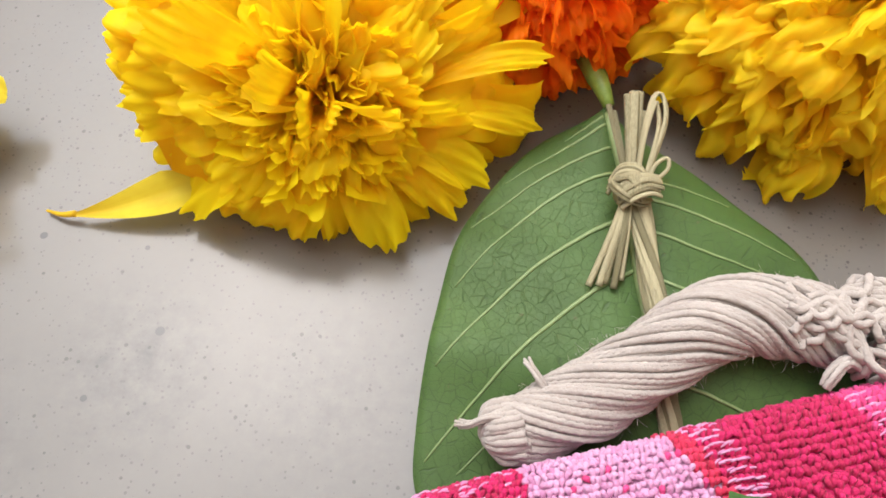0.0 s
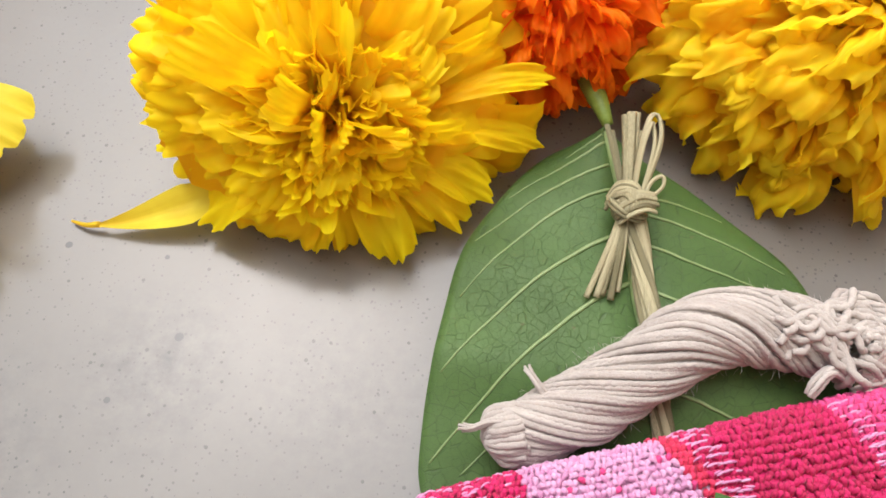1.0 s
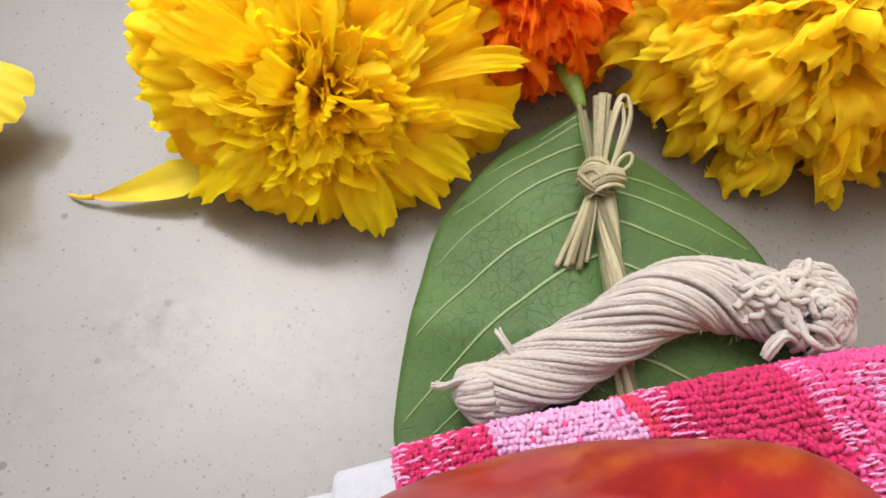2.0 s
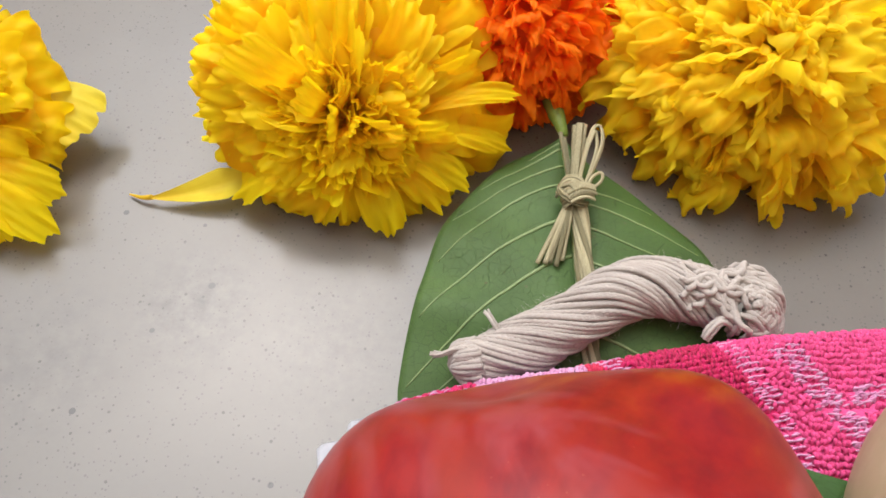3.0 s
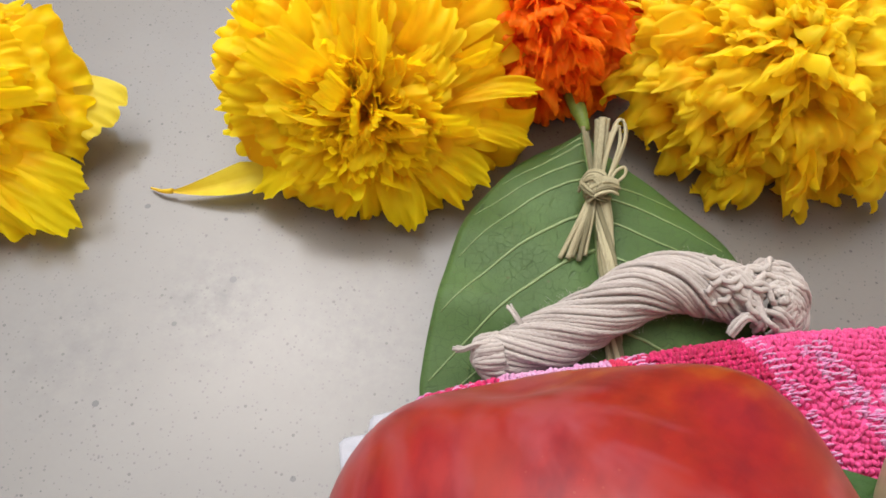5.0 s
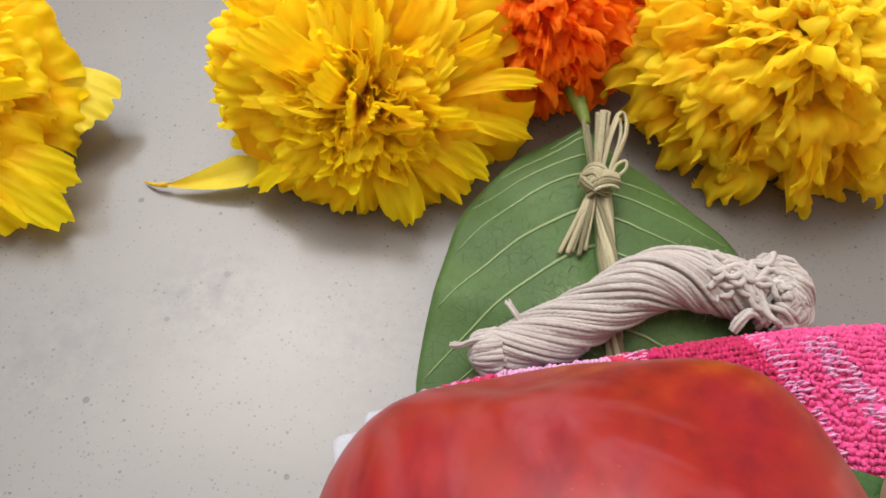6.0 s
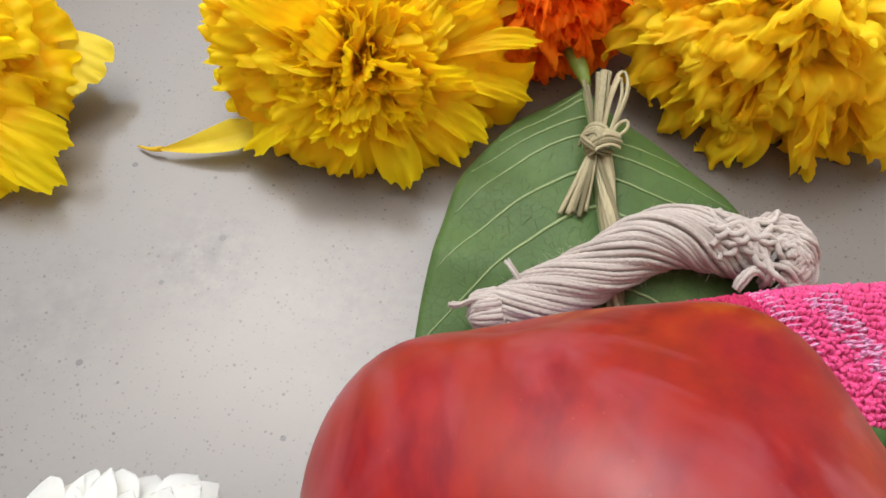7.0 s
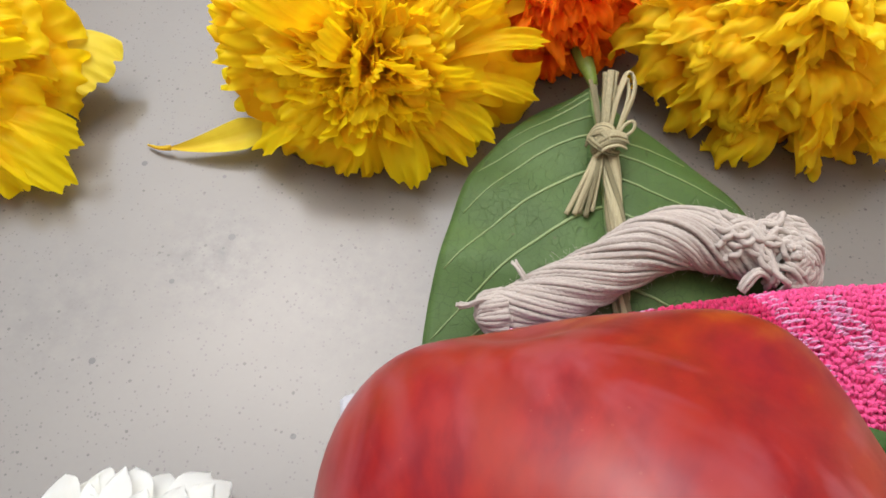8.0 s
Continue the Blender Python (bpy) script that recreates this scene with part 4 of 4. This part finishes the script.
def cloth():
    ob = base("folded_cloth", (0.05, 0.06, 0.0), "folded pink and crimson looped cloth with a white hem", "cloth")
    us = np.concatenate([np.linspace(0.0098, CLOTH_LONG, 130)])
    an = np.linspace(0, 2 * math.pi, 56, endpoint=False)
    v = cloth_point(us[:, None], an[None, :]).reshape(-1, 3)
    body = part("body", (v, grid_faces(len(us), 56, True) + [tuple(range(55, -1, -1)), tuple((len(us) - 1) * 56 + j for j in range(56))]), CRIMSON, ob)
    bands = {"hem": 0, "crimson": 0, "float": 4, "mixed": 0, "rose": 2, "coral": 3, "pink": 4}
    for material in (FLOAT, ROSE, CORAL, PINK):
        body.data.materials.append(material)
    backs = cloth_point(us, math.pi * 0.93)
    for q in body.data.polygons:
        i, j = q.vertices[0] // 56, q.vertices[0] % 56
        x = float(np.linalg.norm((v[q.vertices[0]] - backs[min(i, len(us) - 1)])[:2])) if an[j] < math.pi * 0.93 else 0.0
        band = cloth_zone(us[i], x)
        q.material_index = bands[band]
    # plain white hem, rounded at its cut end
    hs = np.linspace(0.0012, 0.0100, 16)
    shrink = np.minimum(1, 0.72 + 0.28 * np.sqrt(np.clip((hs - 0.0012) / 0.0010, 0, 1)))
    hv = cloth_point(hs[:, None], an[None, :], -0.0004)
    mid = hv.mean(1, keepdims=True)
    hv = (mid + (hv - mid) * shrink[:, None, None]).reshape(-1, 3)
    part("hem", (hv, grid_faces(16, 56, True) + [tuple(range(55, -1, -1)), tuple(15 * 56 + j for j in range(56))]), HEM, ob, "plain white hem")
    # second fold of the hem, lying lower and further out
    lp = spline([(-0.0022, 0.0352, 0.0022), (0.008, 0.0389, 0.0024), (0.016, 0.0420, 0.0026)], 24)
    part("hem_fold", tube(lp, np.append(np.linspace(0.0046, 0.0052, 2), np.full(22, 0.0054)), 20, 0.24), HEM, ob, "lower fold of the white hem")
    # looped pile, row by row
    rng = np.random.default_rng(12)
    piles = {"crimson": [], "rose": [], "coral": [], "pink": [], "float": []}
    a_list = np.radians(np.linspace(8, 208, 400))
    stations = np.linspace(0.0105, CLOTH_LONG, 30)
    rows = []
    for u0 in stations:
        sec = cloth_point(np.full(400, u0), a_list)
        rows.append((np.concatenate([[0], np.cumsum(np.linalg.norm(np.diff(sec, axis=0), axis=1))])))
    count = int(max(d[-1] for d in rows) / 0.00112)
    rows = np.array([np.interp(np.linspace(0, d[-1], count), d, a_list) for d in rows])
    ring = np.linspace(0, 2 * math.pi, 6, endpoint=False)
    faces_one = grid_faces(5, 6, True) + [(5, 4, 3, 2, 1, 0), tuple(24 + j for j in range(6))]
    for r in range(count):
        step = 0.00068
        for i in range(int((CLOTH_LONG - 0.0105) / step)):
            u = 0.0105 + (i + 0.5 * (r % 2) + rng.normal(0, 0.12)) * step
            if u > CLOTH_LONG:
                continue
            aa = float(np.interp(u, stations, rows[:, r])) + rng.normal(0, 0.010)
            o = cloth_point(u, aa)
            t = unit(cloth_point(u + 0.0006, aa) - cloth_point(u - 0.0006, aa))
            c = unit(cloth_point(u, aa + 0.02) - cloth_point(u, aa - 0.02))
            nrm = unit(np.cross(t, c))
            if nrm @ (o - (cloth_point(u, 0.0) + cloth_point(u, math.pi)) / 2) < 0:
                nrm = -nrm
            back = cloth_point(u, math.pi * 0.93)
            x = float(np.linalg.norm((o - back)[:2])) if aa < math.pi * 0.93 else 0.0
            z = cloth_zone(u, x)
            if z == "hem":
                continue
            size, slant, high = 0.00088, 1.10, 0.00080
            dash = False
            if z == "mixed":
                dash, z = rng.random() < 0.75, "crimson" if u < 0.062 else "pink"
            elif z == "float":
                dash, z = True, "float" if rng.random() < 0.4 else "pink"
            if z == "crimson" and u < 0.024 and rng.random() < 0.25:
                dash = True
            if z == "rose":
                slant, size, high = rng.uniform(0.2, 2.6), 0.00080, 0.0007
                if rng.random() < 0.06:
                    z = "pink"
            if dash:
                high = 0.00065
            slant += rng.normal(0, 0.42)
            o = o + nrm * rng.normal(0, 0.00012)
            d = t * math.cos(slant) + c * math.sin(slant)
            s = np.cross(d, nrm)
            q = np.linspace(-1, 1, 5)
            mid_line = o + d * (q * size * 0.80)[:, None] + nrm * (high * (1 - 0.9 * q**2) - 0.00025)[:, None] + s * (0.00022 * q**2 * rng.choice((-1, 1)))[:, None]
            rad = 0.00037 * np.array([0.55, 0.95, 1.05, 0.95, 0.55]) * rng.uniform(0.88, 1.15)
            v = mid_line[:, None] + (s * np.cos(ring)[:, None])[None] * rad[:, None, None] + (nrm * np.sin(ring)[:, None])[None] * rad[:, None, None]
            if dash:
                d = unit(t + c * rng.normal(0.12, 0.15))
                s = np.cross(d, nrm)
                line = o + d * (q * 0.00085)[:, None] + nrm * (0.00072 - 0.0003 * q**2)[:, None]
                w2 = line[:, None] + (s * np.cos(ring)[:, None])[None] * (rad * 0.42)[:, None, None] + (nrm * np.sin(ring)[:, None])[None] * (rad * 0.42)[:, None, None]
                piles["float"].append((w2.reshape(-1, 3), faces_one))
            piles[z].append((v.reshape(-1, 3), faces_one))
    for z, material, label in (("crimson", CRIMSON, "crimson looped pile"), ("rose", ROSE, "light pink looped pile"), ("coral", CORAL, "coral red looped pile"), ("pink", PINK, "hot pink looped pile"), ("float", FLOAT, "whitish floating threads")):
        tagged(part("pile", joined(piles[z]), material, ob, label), kind="stuff")
    return ob


cloth()


# ---------------------------------------------------------------- fruit
def apple(centre, r, tall, lean):
    ob = base("apple", (centre[0], centre[1], 0.0), "ripe red apple with golden streaks, glossy skin", "apple")
    nt_, na = 72, 110
    th = np.linspace(0.0, math.pi, nt_)[:, None]
    ph = np.linspace(0, 2 * math.pi, na, endpoint=False)[None, :]
    rad = np.sin(th) ** 0.92 * (1 + 0.030 * np.cos(5 * ph + 0.6) * np.sin(th) * np.cos(th * 0.8) + 0.018 * np.cos(2 * ph + 1.0))
    z = np.cos(th) * tall
    z = z - 0.30 * np.exp(-(th / 0.30) ** 2) * (1 + 0.12 * np.cos(5 * ph)) + 0.20 * np.exp(-((math.pi - th) / 0.26) ** 2)
    z = z + 0.025 * np.cos(5 * ph + 0.6) * np.sin(th) ** 2 * np.exp(-((th / 1.0) ** 4))
    taper = 1 - 0.16 * (th / math.pi) ** 2.5
    x, y = rad * np.cos(ph) * taper, rad * np.sin(ph) * taper
    v = np.stack(np.broadcast_arrays(x, y, z), -1).reshape(-1, 3) * r
    turn = np.array(Vector((0, 0, 1)).rotation_difference(Vector(lean)).to_matrix())
    v = v @ turn.T
    for way, size, wide in SWELLS:
        near = np.exp(-((1 - unit(v) @ unit(way)) / wide))
        v = v * (1 + size * near)[:, None]
    v = v + np.array(centre)
    skin = part("skin", (v, grid_faces(nt_, na, True)), APPLE, ob)
    data = skin.data.attributes.new("meridian", "FLOAT_VECTOR", "POINT")
    m = np.stack(np.broadcast_arrays(np.cos(ph) * 1.5, np.sin(ph) * 1.5, th * 0.85), -1).reshape(-1).astype(np.float32)
    data.data.foreach_set("vector", m)
    up = turn @ np.array((0, 0, 1.0))
    foot = np.array(centre) + up * r * (tall - 0.31)
    part("stem", tube(spline([foot, foot + up * 0.006, foot + up * 0.011 + np.array((-0.002, 0.0, 0.0))], 14), np.linspace(0.0010, 0.0014, 14), 8), BARK, ob, "short brown stem")
    return ob


SWELLS = [((-0.80, 0.50, 0.32), 0.065, 0.10), ((-0.50, 0.74, 0.42), -0.10, 0.03), ((-0.10, 0.85, 0.50), -0.033, 0.05), ((0.30, 0.80, 0.50), 0.148, 0.06), ((0.62, 0.62, 0.48), -0.007, 0.06),
          ((0.86, 0.35, 0.36), -0.029, 0.09), ((-0.95, 0.05, 0.30), 0.039, 0.09), ((-0.70, -0.30, 0.60), -0.027, 0.10), ((0.20, 0.60, 0.75), -0.108, 0.08), ((0.60, 0.30, 0.75), -0.009, 0.08)]
apple((0.0370, 0.0144, 0.0304), 0.0334, 0.90, (-0.36, -0.58, 0.73))


def round_fruit():
    c, r = np.array((0.1020, 0.0288, 0.035)), 0.035
    ob = base("round_fruit", (c[0], c[1], 0.0), "smooth pale beige fruit beside the cloth", "fruit")
    th = np.linspace(0, math.pi, 48)[:, None]
    ph = np.linspace(0, 2 * math.pi, 64, endpoint=False)[None, :]
    k = 1 + 0.02 * np.cos(3 * ph) * np.sin(th)
    v = np.stack(np.broadcast_arrays(np.sin(th) * np.cos(ph) * k, np.sin(th) * np.sin(ph) * k, np.cos(th) * 1.0 - 0.10 * np.exp(-(th / 0.25) ** 2)), -1).reshape(-1, 3) * r + c
    part("rind", (v, grid_faces(48, 64, True)), FRUIT, ob)
    return ob


round_fruit()


# dark leaf that the apple stands against, laid up over the front of the cloth
def small_leaf():
    ob = base("leaf", (0.06, 0.045, 0.0), "glossy dark green leaf between apple and cloth", "leaf")
    ny, nf = 30, 17
    s = np.linspace(0, 1, ny)[:, None]
    f = np.linspace(-1, 1, nf)[None, :]
    a, b = np.array((0.0408, 0.0480)), np.array((0.0840, 0.0378))
    d = unit(b - a)
    n = np.array((-d[1], d[0]))
    half = np.sin(np.pi * np.clip(s, 0.02, 0.985)) ** 0.40 * (0.0060 + 0.0010 * f - 0.0018 * np.exp(-((s - 0.15) / 0.2) ** 2) * (f < 0))
    x = a[0] + (b - a)[0] * s + n[0] * half * f
    y = a[1] + (b - a)[1] * s + n[1] * half * f
    z = 0.0222 - 0.0022 * (1 - f) * 0.5 - 0.0008 * np.abs(f) ** 2 + 0.0006 * np.sin(s * 9)
    y = y - 0.0050 * np.sin(np.pi * s)
    top = np.stack(np.broadcast_arrays(x, y, z), -1).reshape(-1, 3)
    low = top - np.array((0, 0, 0.0003))
    q = grid_faces(ny, nf)
    part("blade", (np.vstack([top, low]), q + [tuple(i + ny * nf for i in reversed(k)) for k in q]), LEAF_DARK, ob)
    return ob


small_leaf()
